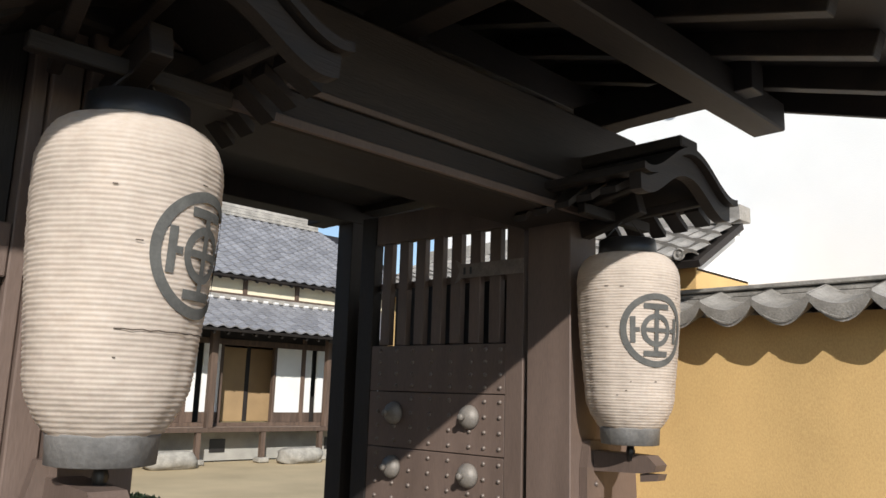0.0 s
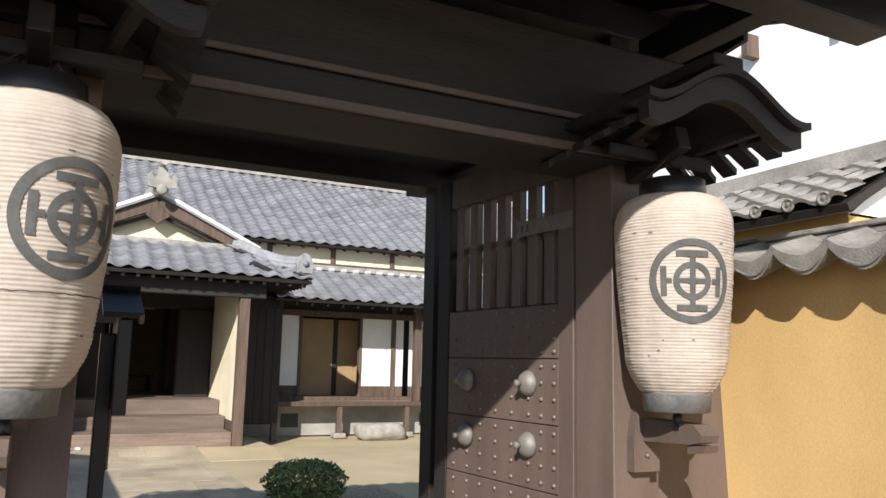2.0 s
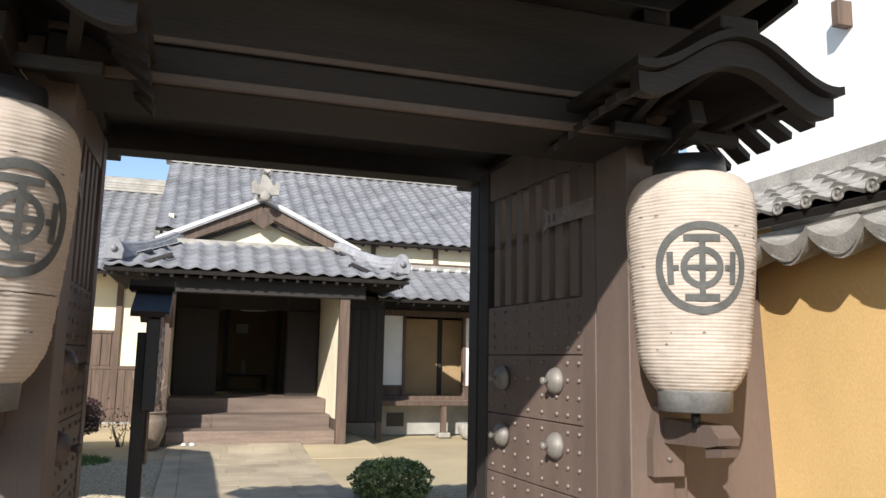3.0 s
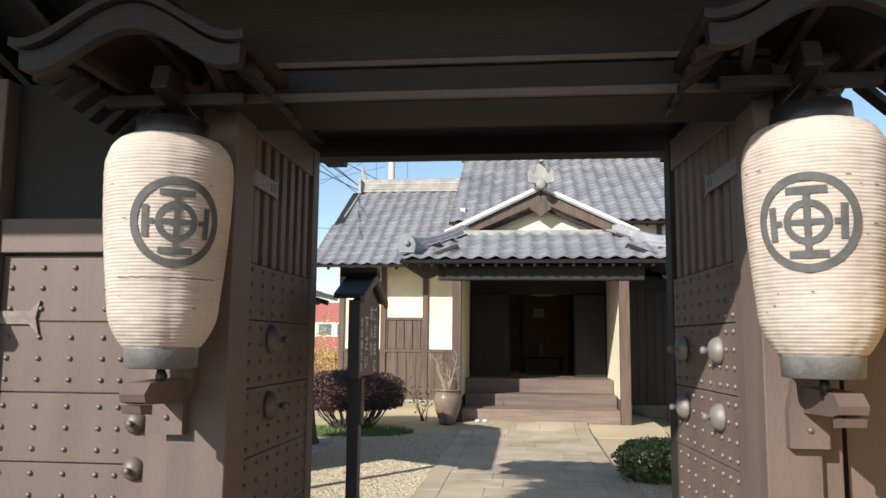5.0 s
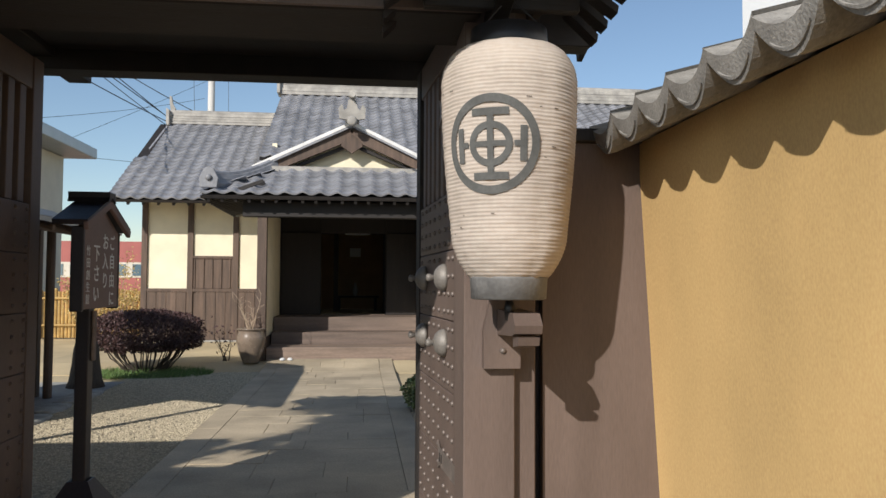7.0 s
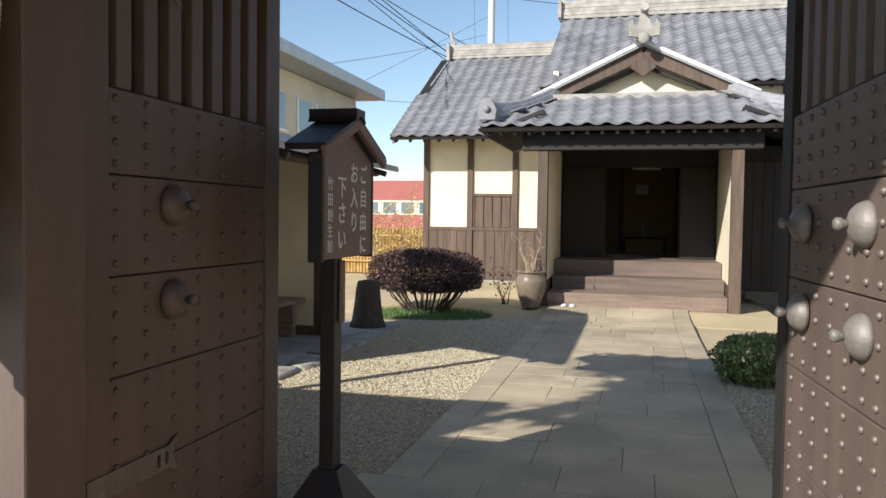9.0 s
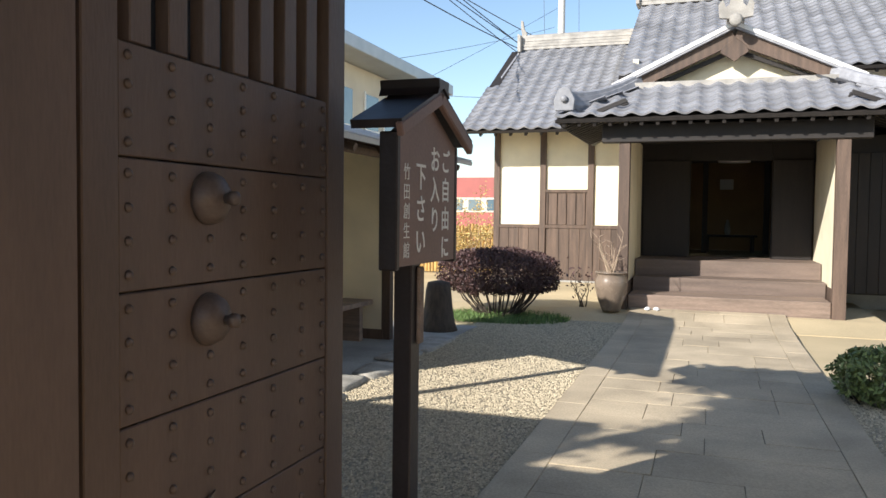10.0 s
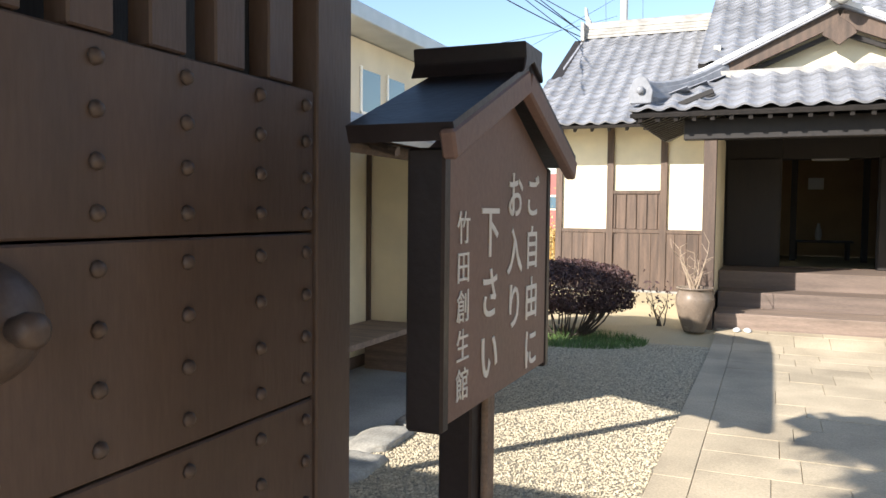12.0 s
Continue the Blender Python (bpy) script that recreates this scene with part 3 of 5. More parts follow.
def lantern(x, y, z, turn, torn, seed):
    ob = thing("paper_lantern", (x, y, z), "large ribbed cream paper lantern with a round dark crest", "lantern", "lanterns at the gate")
    ob.rotation_euler = (0, 0, radians(turn))
    n, ribs, steps = 64, 62, 4
    vs, fs = [], []
    rows = ribs * steps
    for k in range(rows + 1):
        z = LH * k / rows
        w = (k % steps) / steps
        r = lantern_radius(z) + 0.0024 * abs(math.cos(math.pi * w)) - 0.0012
        for i in range(n):
            a = 2 * math.pi * i / n
            q = r + 0.0012 * math.sin(7 * a + 0.9 * math.sin(k * 0.4)) - (0.005 if i % 8 == 0 else 0.0018 if i % 8 in (1, 7) else 0)
            vs.append((q * math.cos(a), q * math.sin(a), z))
    for k in range(rows):
        for i in range(n):
            j = (i + 1) % n
            fs.append((k * n + i, k * n + j, (k + 1) * n + j, (k + 1) * n + i))
    put("paper_body", mesh_from(vs, fs, "paper_body", True), PAPER, ob, "aged cream paper on horizontal ribs")
    grids = [ring_grid(0.122, 0.147, 56), ring_grid(0.046, 0.066, 40),
             rect_grid(-0.0095, 0.0095, -0.098, 0.098), rect_grid(-0.05, 0.05, -0.0085, 0.0085),
             rect_grid(-0.055, 0.055, 0.083, 0.105), rect_grid(-0.055, 0.055, -0.105, -0.083),
             rect_grid(-0.108, -0.087, -0.052, 0.052), rect_grid(0.087, 0.108, -0.052, 0.052),
             rect_grid(-0.088, -0.07, -0.0085, 0.0085), rect_grid(0.07, 0.088, -0.0085, 0.0085)]
    zc = 0.41 if torn else 0.393
    names = ["crest_ring", "crest_circle"] + ["crest_bar"] * 8
    for name, grid in zip(names, grids):
        v, f = crest_strip([grid], zc)
        put(name, mesh_from(v, f, name, True), INK, ob)
    if torn:
        v, f = crest_strip([[[(-0.2 + 0.02 * i, -0.172 + 0.0015 * math.sin(i * 2.7) + d) for i in range(19)] for d in (0, 0.0028)]], 0.40)
        put("tear", mesh_from(v, f, "tear"), BARK, ob, "thin brown tear across the paper")
    rnd = random.Random(seed)
    for _ in range(16):
        u, w = rnd.uniform(-0.24, 0.24), rnd.uniform(-0.3, 0.2)
        if abs(math.hypot(u, w)) > 0.16:
            k = rnd.uniform(0.002, 0.009)
            v, f = crest_strip([rect_grid(u - k, u + k, w, w + 0.0028, 2)], 0.40)
            put("speck", mesh_from(v, f, "speck"), BARK, ob)
    put("bottom_ring", lathe_mesh([(0.105, -0.065), (0.118, -0.062), (0.122, 0.0), (0.124, 0.006), (0.1, 0.006)], 32), RING_GREY, ob, "grey worn wooden bottom ring")
    put("top_ring", lathe_mesh([(0.122, LH - 0.005), (0.125, LH), (0.12, LH + 0.065), (0.105, LH + 0.07)], 32), BLACK, ob, "black lacquered top ring")
    for a in (-1, 1):
        put("wire", mesh_from(*tube_mesh([(a * 0.11, 0, LH + 0.065), (a * 0.05, 0, 0.85), (0, 0, 0.9)], [0.003] * 3), "wire"), IRON, ob)
    put("cord", mesh_from(*tube_mesh([(0, 0, -0.06), (0.004, 0, -0.09), (0, 0, -0.13)], [0.01, 0.02, 0.012]), "cord", True), BLACK, ob)
    return ob


lantern(-1.076, 0.185, 1.364, 33, True, 3)
lantern(1.064, 0.16, 1.36, -26, False, 4)


def hood_z(u):
    return 0.16 * (0.5 + 0.5 * math.cos(math.pi * max(-1, min(1, u)))) + 0.02 * abs(u) ** 6


def hood(x):
    """A small bow-shaped roof over a lantern: swept boards, front barge board, ribs."""
    ob = thing("lantern_hood", (x, 0.38, 2.285), "small dark timber hood with an undulating bow gable above a lantern", "hood", "hoods above the lanterns")
    us = [i / 16 for i in range(-16, 17)]
    w = 0.365
    up = [(u * w, hood_z(u) + 0.02) for u in us]
    dn = [(u * w * 0.99, hood_z(u) - 0.045 - 0.02 * (1 - abs(u))) for u in us]
    # Hood boards and ribs have their underside shade put into the colour.
    prism("barge_board", up + dn[::-1], -0.52, -0.47, "y", WOOD_BEAM_SHADE, ob)
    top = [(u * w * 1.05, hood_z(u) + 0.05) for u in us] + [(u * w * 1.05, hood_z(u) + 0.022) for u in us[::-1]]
    prism("roof_board", top, -0.55, 0.1, "y", WOOD_BEAM_SHADE, ob)
    box("ridge_board", -0.07, 0.07, -0.53, 0.1, 0.212, 0.26, WOOD_BEAM_SHADE, ob, "", 0.006)
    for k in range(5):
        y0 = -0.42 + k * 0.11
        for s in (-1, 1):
            prism("edge_step", [(s * w * 1.05, -0.005 - 0.012 * k), (s * w * 0.75, 0.05), (s * w * 0.75, 0.02), (s * w * 1.04, -0.03 - 0.012 * k)], y0, y0 + 0.07, "y", WOOD_BEAM_SHADE, ob)
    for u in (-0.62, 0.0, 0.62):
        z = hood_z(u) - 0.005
        beam("rib", (u * w, -0.47, z), (u * w * 0.6, 0.02, z - 0.05), 0.035, 0.04, WOOD_BEAM_SHADE, ob)
    beam("cross_bar", (-w * 0.7, -0.17, -0.03), (w * 0.7, -0.17, -0.03), 0.04, 0.045, WOOD_BEAM_SHADE, ob)
    beam("support", (0, 0.0, -0.06), (0, -0.3, 0.02), 0.06, 0.09, WOOD_BEAM_SHADE, ob)
    put("hook", mesh_from(*tube_mesh([(0, -0.165, -0.05), (0, -0.165, 0.0)], [0.006, 0.006]), "hook"), IRON, ob)
    return ob


h1 = hood(1.05)
copy_thing(h1, pose(-1.08, 0.38, 2.27))


def bracket(x):
    ob = thing("lantern_bracket", (x, 0.378, 1.06), "brown timber bracket arm below a lantern on the gate post", "bracket", "lantern brackets")
    prism("back_plate", [(-0.075, 0.0), (0.05, 0.0), (0.05, 0.12), (0.085, 0.16), (0.085, 0.24), (-0.05, 0.24), (-0.075, 0.13)], -0.04, 0.0, "y", WOOD_GATE, ob)
    prism("arm", [(-0.041, 0.115), (-0.28, 0.125), (-0.33, 0.135), (-0.34, 0.16), (-0.3, 0.195), (-0.041, 0.2)], -0.03, 0.055, "x", WOOD_GATE, ob)
    prism("nose", [(-0.26, 0.09), (-0.335, 0.1), (-0.345, 0.125), (-0.26, 0.122)], -0.02, 0.045, "x", WOOD_GATE, ob)
    put("bolt", STUD_MESH, STUD, ob, matrix=face_matrix(-0.01, -0.04, 0.06, 0))
    return ob


b1 = bracket(1.09)
copy_thing(b1, pose(-1.11, 0.378, 1.06))

# ---- the ochre earth wall beside the gate ----
wall = thing("wall_east", (1.62, 0, 0), "ochre earth plaster wall with a coping of grey tiles", "wall", kind="structure")
prism("plaster", [(0.10, 0.0), (0.0, 1.75), (0.0, 1.865), (0.34, 1.865), (0.34, 0.0)], -6.5, 0.5, "y", OCHRE, wall)
box("plinth", 0.06, 0.4, -6.5, 0.5, -0.02, 0.12, ROCK, wall, bevel=0.02)
box("ridge_course", 0.02, 0.30, -6.5, 0.45, 1.925, 1.955, TILE_WALL, wall)
box("ridge_course", 0.05, 0.27, -6.5, 0.47, 1.959, 1.985, TILE_WALL, wall)
box("ridge_course", 0.035, 0.285, -6.5, 0.46, 1.989, 2.01, TILE_WALL, wall)


def coping_tile(w, length):
    """An eave tile with a hanging scalloped face."""
    vs, fs = [], []
    n = 10
    m = n + 1
    def prof(u):
        return 0.05 * (2 * u - 1) ** 2 * (1 if u < 0.5 else 1.1)
    rows = [(0.0, 0.03), (length, 0.03)]
    for y, dz in rows:
        for i in range(m):
            u = i / n
            vs.append((u * w * 1.04, y, prof(u) + dz))
    for i in range(m):
        u = i / n
        vs.append((u * w * 1.04, 0.0, prof(u) - 0.045 * math.sin(math.pi * u) + 0.0))
    for i in range(m):
        u = i / n
        vs.append((u * w * 1.04, 0.03, prof(u) - 0.045 * math.sin(math.pi * u) + 0.0))
    for i in range(m):
        u = i / n
        vs.append((u * w * 1.04, length, prof(u)))
    for i in range(n):
        fs.append((i, i + 1, m + i + 1, m + i))
        fs.append((2 * m + i, 2 * m + i + 1, i + 1, i))
        fs.append((3 * m + i, 3 * m + i + 1, 2 * m + i + 1, 2 * m + i))
        fs.append((4 * m + i, 4 * m + i + 1, 3 * m + i + 1, 3 * m + i))
    # raised rim of the face
    k = len(vs)
    for j, (d, y) in enumerate(((0.0, -0.001), (0.0, -0.006), (0.008, -0.006), (0.008, -0.001))):
        for i in range(m):
            u = 0.2 + 0.6 * i / n
            vs.append((u * w * 1.04, y, prof(u) - (0.034 - d) * math.sin(math.pi * u) + 0.004))
    for j in range(3):
        for i in range(n):
            fs.append((k + j * m + i, k + j * m + i + 1, k + (j + 1) * m + i + 1, k + (j + 1) * m + i))
    return mesh_from(vs, fs, "coping_tile")


CT = coping_tile(0.235, 0.36)
for i in range(28):
    m = Matrix((Vector((0, -1, 0)), Vector((0.36, 0, 0.10)).normalized(), Vector((0.10, 0, -0.36)).normalized() * -1)).transposed().to_4x4()
    m.translation = (-0.17, 0.5 - 0.235 * i, 1.845 + random.uniform(-0.004, 0.004))
    put("coping_tile", CT, TILE_WALL, wall, matrix=m)
    m2 = Matrix((Vector((0, 1, 0)), Vector((-0.36, 0, 0.10)).normalized(), Vector((0.10, 0, 0.36)).normalized())).transposed().to_4x4()
    m2.translation = (0.5, 0.5 - 0.235 * (i + 1), 1.845)
    put("coping_tile", CT, TILE_WALL, wall, matrix=m2)

# Unseen wall: the high length shades the gravel, the low one passes sun.
west = thing("wall_west", (-2.05, 0.45, 0), "unseen ochre earth wall with tiled coping, stepped to shape yard shade", "wall", kind="structure")
for x0, x1, top in ((-8.0, -1.1, 2.3), (-1.096, 0.0, 1.62)):
    box("plaster", x0, x1, 0.0, 0.3, 0.0, top, OCHRE, west)
    for d in (-1, 1):
        slab("coping_slope", [(x0, 0.15 + d * 0.5, top), (x1, 0.15 + d * 0.5, top), (x1, 0.15, top + 0.27), (x0, 0.15, top + 0.27)], 0.05, TILE, west)
    box("ridge_course", x0, x1, 0.05, 0.25, top + 0.26, top + 0.33, RIDGE, west, bevel=0.02)
# ---- the house ----
house = thing("house", (0, 10.6, 0), "old single-storey timber house with cream plaster and grey tiled roofs", "house")
HO = Vector((0, 10.6, 0))


def hb(name, x0, x1, y0, y1, z0, z1, mat, label="", bevel=0.004, parent=None):
    return box(name, x0, x1, y0 - 10.6, y1 - 10.6, z0, z1, mat, parent or house, label, bevel)


def hp(p):
    return Vector(p) - HO


# porch
hb("porch_post", -1.06, -0.91, 10.53, 10.68, 0, 2.6, WOOD_HOUSE)
hb("porch_post", 1.69, 1.85, 10.53, 10.68, 0, 2.6, WOOD_HOUSE)
hb("porch_beam", -1.3, 2.1, 10.5, 10.66, 2.42, 2.68, WOOD_DARK_SHADE, bevel=0.01)
hb("porch_side_wall", -1.02, -0.94, 10.684, 13.0, 0.45, 2.6, CREAM)
hb("porch_side_wall", 1.73, 1.81, 10.684, 13.0, 0.45, 2.6, CREAM)
for x in (-1.03, 1.72):
    hb("porch_side_dado", x, x + 0.1, 10.684, 13.0, 0.0, 0.446, WOOD_HOUSE)
hb("entrance_kerb", -0.9, 1.685, 10.58, 11.3, 0.0, 0.3, WOOD_PALE, "pale dusty worn step", 0.01)
hb("entrance_step", -0.9, 1.71, 11.3, 11.9, 0.0, 0.5, WOOD_STEP, "broad worn timber step", 0.008)
hb("entrance_floor", -0.93, 1.72, 11.9, 13.0, 0.0, 0.735, WOOD_STEP, "worn timber entrance floor", 0.008)
# Porch ceiling near black, with the shade below it in the colour.
hb("porch_ceiling", -0.93, 1.72, 10.67, 13.0, 2.62, 2.66, WOOD_DARK_SHADE)
# dark board wall with the opening into the room; its colour holds porch shade
hb("entrance_wall", -0.93, -0.15, 13.0, 13.1, 0.0, 2.62, WOOD_DARK_SHADE)
hb("entrance_wall", 1.1, 1.72, 13.0, 13.1, 0.0, 2.62, WOOD_DARK_SHADE)
hb("entrance_wall", -0.148, 1.098, 13.0, 13.1, 2.33, 2.62, WOOD_DARK_SHADE)
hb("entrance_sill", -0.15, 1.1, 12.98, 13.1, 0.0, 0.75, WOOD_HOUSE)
hb("sliding_door", 1.12, 1.7, 12.95, 12.985, 0.74, 2.33, WOOD_DARK_SHADE)
hb("sliding_door", -0.9, -0.17, 12.95, 12.985, 0.74, 2.33, WOOD_DARK_SHADE)
# room behind, side walls and ceiling near black for the shade inside
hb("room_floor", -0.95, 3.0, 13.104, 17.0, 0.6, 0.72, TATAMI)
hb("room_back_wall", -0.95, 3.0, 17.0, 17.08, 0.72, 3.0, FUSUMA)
hb("room_side_wall", -1.04, -0.96, 13.104, 17.0, 0.72, 3.0, WOOD_DARK_SHADE)
hb("room_side_wall", 3.0, 3.08, 13.104, 17.0, 0.72, 3.0, WOOD_DARK_SHADE)
hb("room_ceiling", -0.95, 3.0, 13.104, 17.0, 3.0, 3.05, WOOD_DARK_SHADE)
hb("room_post", 0.02, 0.12, 15.2, 15.3, 0.72, 3.0, WOOD_DARK_SHADE)
hb("room_post", 1.12, 1.22, 15.2, 15.3, 0.72, 3.0, WOOD_DARK_SHADE)
hb("room_lintel", -0.95, 3.0, 15.22, 15.28, 2.45, 2.6, WOOD_DARK_SHADE)
# side boards between porch and the right wing
for k in range(6):
    hb("wall_board", 1.86 + k * 0.153, 2.009 + k * 0.153, 11.95, 11.98, 0.32, 2.35, WOOD_DARK_SHADE)
hb("board_back", 1.86, 2.78, 11.984, 12.03, 0.3, 2.6, WOOD_DARK_SHADE)
hb("board_foot", 2.67, 2.77, 11.95, 12.05, 0.0, 0.32, WOOD_HOUSE)
hb("closet_side", 2.73, 2.78, 12.034, 13.0, 0.3, 2.6, WOOD_DARK_SHADE)

# right wing: veranda, screens, clerestory
VY = 13.0
hb("veranda_edge", 2.2, 11.6, 12.36, 12.46, 0.585, 0.67, WOOD_HOUSE, "weathered veranda edge beam")
for k in range(5):
    hb("veranda_board", 2.2, 11.6, 12.464 + k * 0.107, 12.567 + k * 0.107, 0.63, 0.665, WOOD_PALE)
hb("underfloor_wall", 2.2, 11.6, 12.9, 12.98, 0.0, 0.58, GREY_PLASTER)
for x in (4.1, 5.52, 6.94, 8.36, 9.78, 11.2):
    hb("veranda_post", x - 0.05, x + 0.05, 12.38, 12.48, 0.06, 0.58, WOOD_HOUSE)
    hb("footing_stone", x - 0.12, x + 0.12, 12.3, 12.56, -0.02, 0.08, ROCK, bevel=0.02)
for x in (3.26, 6.2, 9.0):
    hb("vent", x - 0.17, x + 0.17, 12.885, 12.899, 0.16, 0.42, BLACK, "dark underfloor vent opening", bevel=0)
hb("wall_sill", 2.79, 11.6, VY - 0.04, VY + 0.1, 0.665, 0.74, WOOD_HOUSE)
hb("wall_head", 2.79, 11.6, VY - 0.04, VY + 0.1, 2.32, 2.44, WOOD_HOUSE)
hb("wall_above", 2.79, 11.6, VY, VY + 0.08, 2.44, 2.75, WOOD_DARK_SHADE)
def screen(x0, x1):
    hb("screen_panel", x0, x1, VY, VY + 0.03, 0.95, 2.318, PAPER_WALL, "white paper screen", 0.0)
    hb("screen_dado", x0, x1, VY - 0.006, VY + 0.03, 0.742, 0.946, WOOD_HOUSE, "", 0.003)
def post(x, y=VY, w=0.1, top=2.75):
    hb("wall_post", x, x + w, y - 0.03, y + 0.09, 0.665, top, WOOD_HOUSE)
for k in range(3):
    o = 2.78 * k
    if k == 0:
        screen(2.79, 3.4)
    post(3.4 + o, w=0.06, top=2.32)
    hb("sliding_panel", 3.46 + o, 4.28 + o, VY + 0.5, VY + 0.53, 0.74, 2.3, FUSUMA, "tan paper sliding panel", 0.002)
    hb("sliding_panel", 4.4 + o, 4.98 + o, VY + 0.55, VY + 0.58, 0.74, 2.3, FUSUMA, "tan paper sliding panel", 0.002)
    hb("inner_post", 4.28 + o, 4.38 + o, VY + 0.49, VY + 0.6, 0.74, 2.4, WOOD_DARK_SHADE)
    hb("inner_floor", 3.4 + o, 4.8 + o, VY + 0.1, VY + 0.5, 0.66, 0.735, TATAMI)
    post(4.67 + o, w=0.06, top=2.32)
    screen(4.73 + o, 5.38 + o)
    post(5.38 + o)
    screen(5.48 + o, 5.66 + o)
    hb("veranda_column", 5.66 + o, 5.8 + o, 12.4, 12.53, 0.67, 2.6, WOOD_HOUSE)
    screen(5.8 + o, 6.18 + o)
# Near-black back and ceiling put the inner rooms' shade into colour.
hb("inner_back", 3.1, 11.6, VY + 0.62, VY + 0.7, 0.6, 2.8, WOOD_DARK_SHADE)
hb("inner_ceiling", 3.1, 11.6, VY + 0.1, VY + 0.62, 2.45, 2.5, WOOD_DARK_SHADE)
hb("eave_beam", 1.9, 11.6, 12.38, 12.52, 2.6, 2.74, WOOD_DARK_SHADE)
hb("clerestory_wall", 2.0, 11.6, 13.6, 13.7, 2.8, 4.0, CREAM)
hb("clerestory_rail", 2.0, 11.6, 13.56, 13.6, 3.40, 3.48, WOOD_HOUSE)
hb("clerestory_rail", 2.0, 11.6, 13.56, 13.6, 3.80, 3.9, WOOD_HOUSE)
for k in range(7):
    hb("clerestory_post", 2.82 + 1.36 * k, 2.92 + 1.36 * k, 13.555, 13.6, 3.48, 3.8, WOOD_HOUSE)

# left wing
hb("wing_wall", -4.0, -1.0, 14.8, 14.9, 0.1, 3.2, CREAM)
hb("wing_side_wall", -4.0, -3.9, 14.9, 20.5, 0.1, 3.4, CREAM)
hb("wing_base", -4.06, -0.9, 14.72, 14.95, -0.02, 0.12, ROCK, bevel=0.02)
for x in (-4.02, -3.07, -2.12, -1.2):
    hb("wing_post", x, x + 0.12, 14.75, 14.8, 0.1, 3.1, WOOD_HOUSE)
hb("dado_rail", -3.9, -1.0, 14.755, 14.8, 1.15, 1.22, WOOD_HOUSE)
for k in range(14):
    x = -3.9 + k * 0.205
    if not any(abs(x + 0.1 - (p + 0.06)) < 0.06 for p in (-3.07, -2.12)):
        hb("dado_board", x, x + 0.2, 14.768, 14.785, 0.12, 1.148, WOOD_HOUSE)
hb("dado_back", -3.9, -1.0, 14.786, 14.799, 0.12, 1.148, WOOD_HOUSE)
shutter = hb("window_shutter", -2.95, -2.12, 14.775, 14.8, 1.222, 1.9, WOOD_HOUSE, "closed boarded window shutter")
for k in range(5):
    hb("batten", -2.93 + k * 0.185, -2.9 + k * 0.185, 14.755, 14.774, 1.23, 1.85, WOOD_HOUSE)
hb("window_head", -2.95, -2.12, 14.75, 14.8, 1.86, 1.92, WOOD_HOUSE)


def roof_part(label=""):
    ob = new("roof")
    ob.parent = house
    if label:
        ob["label"] = label
    return ob


def slope(parent, eave_a, eave_b, up_to, tw=0.27, tl=0.23, keep=lambda u, v: True, singles=300, boards=True):
    """A tiled slope from the eave line a to b up to a ridge point."""
    a, b, r = hp(eave_a), hp(eave_b), hp(up_to)
    along = (b - a).normalized()
    up = r - a
    up -= along * up.dot(along)
    slope_tiles(parent, a, along, up, (b - a).length, up.length, tw, tl, keep, singles)
    if boards:
        n = along.cross(up).normalized()
        c = [a - n * 0.01, b - n * 0.01, b + up - n * 0.01, a + up - n * 0.01]
        slab("roof_board", c, 0.05, WOOD_DARK_SHADE, parent)
        k = int((b - a).length / 0.3)
        for i in range(k):
            p = a + along * (0.1 + i * 0.3) - n * 0.1
            beam("rafter", p + up.normalized() * 0.03, p + up.normalized() * min(1.1, up.length), 0.05, 0.07, WOOD_DARK_SHADE, parent)


def ridge(parent, a, b, w=0.3, h=0.36, mat=RIDGE):
    """A built-up ridge: stacked courses under a round cap, with end ornaments."""
    a, b = hp(a), hp(b)
    way = (b - a).normalized()
    for k in range(4):
        d = Vector((0, 0, h * (k + 0.5) / 5))
        beam("ridge_course", a + d, b + d, w * (1 - 0.07 * k) * (1.06 if k % 2 else 1), h / 5 - 0.006, mat, parent)
    v, f = tube_mesh([a + Vector((0, 0, h * 0.85)), b + Vector((0, 0, h * 0.85))], [w * 0.3, w * 0.3], 12)
    put("ridge_cap", mesh_from(v, f, "ridge_cap"), mat, parent)


# main roof
main_roof = roof_part("grey tiled main roof with a pale ridge")
EY, EZ, RY, RZ = 13.25, 3.83, 17.5, 6.12
slope(main_roof, (-1.4, EY, EZ), (12.6, EY, EZ), (-1.4, RY, RZ), keep=lambda u, v: u < 14 - max(0, v - 0.0) * 0.23, singles=300)
slab("rear_slope", [hp((-1.4, 21.6, EZ)), hp((12.6, 21.6, EZ)), hp((11.5, RY, RZ)), hp((-1.4, RY, RZ))], 0.06, TILE, main_roof)
slab("hip_slope", [hp((12.6, EY, EZ)), hp((12.6, 21.6, EZ)), hp((11.5, RY + 0.01, RZ)), hp((11.5, RY, RZ))], 0.06, TILE, main_roof)
ridge(main_roof, (-1.45, RY, RZ - 0.02), (11.4, RY, RZ - 0.02), 0.36, 0.42)
hb("gable_wall", -1.2, -1.1, 13.7, 21.2, 2.6, 4.2, CREAM)
prism("gable_end", [(EY - 10.2, EZ - 0.1), (RY - 10.6, RZ - 0.1), (21.2 - 10.6, EZ - 0.1)], -1.2, -1.12, "x", CREAM, house)
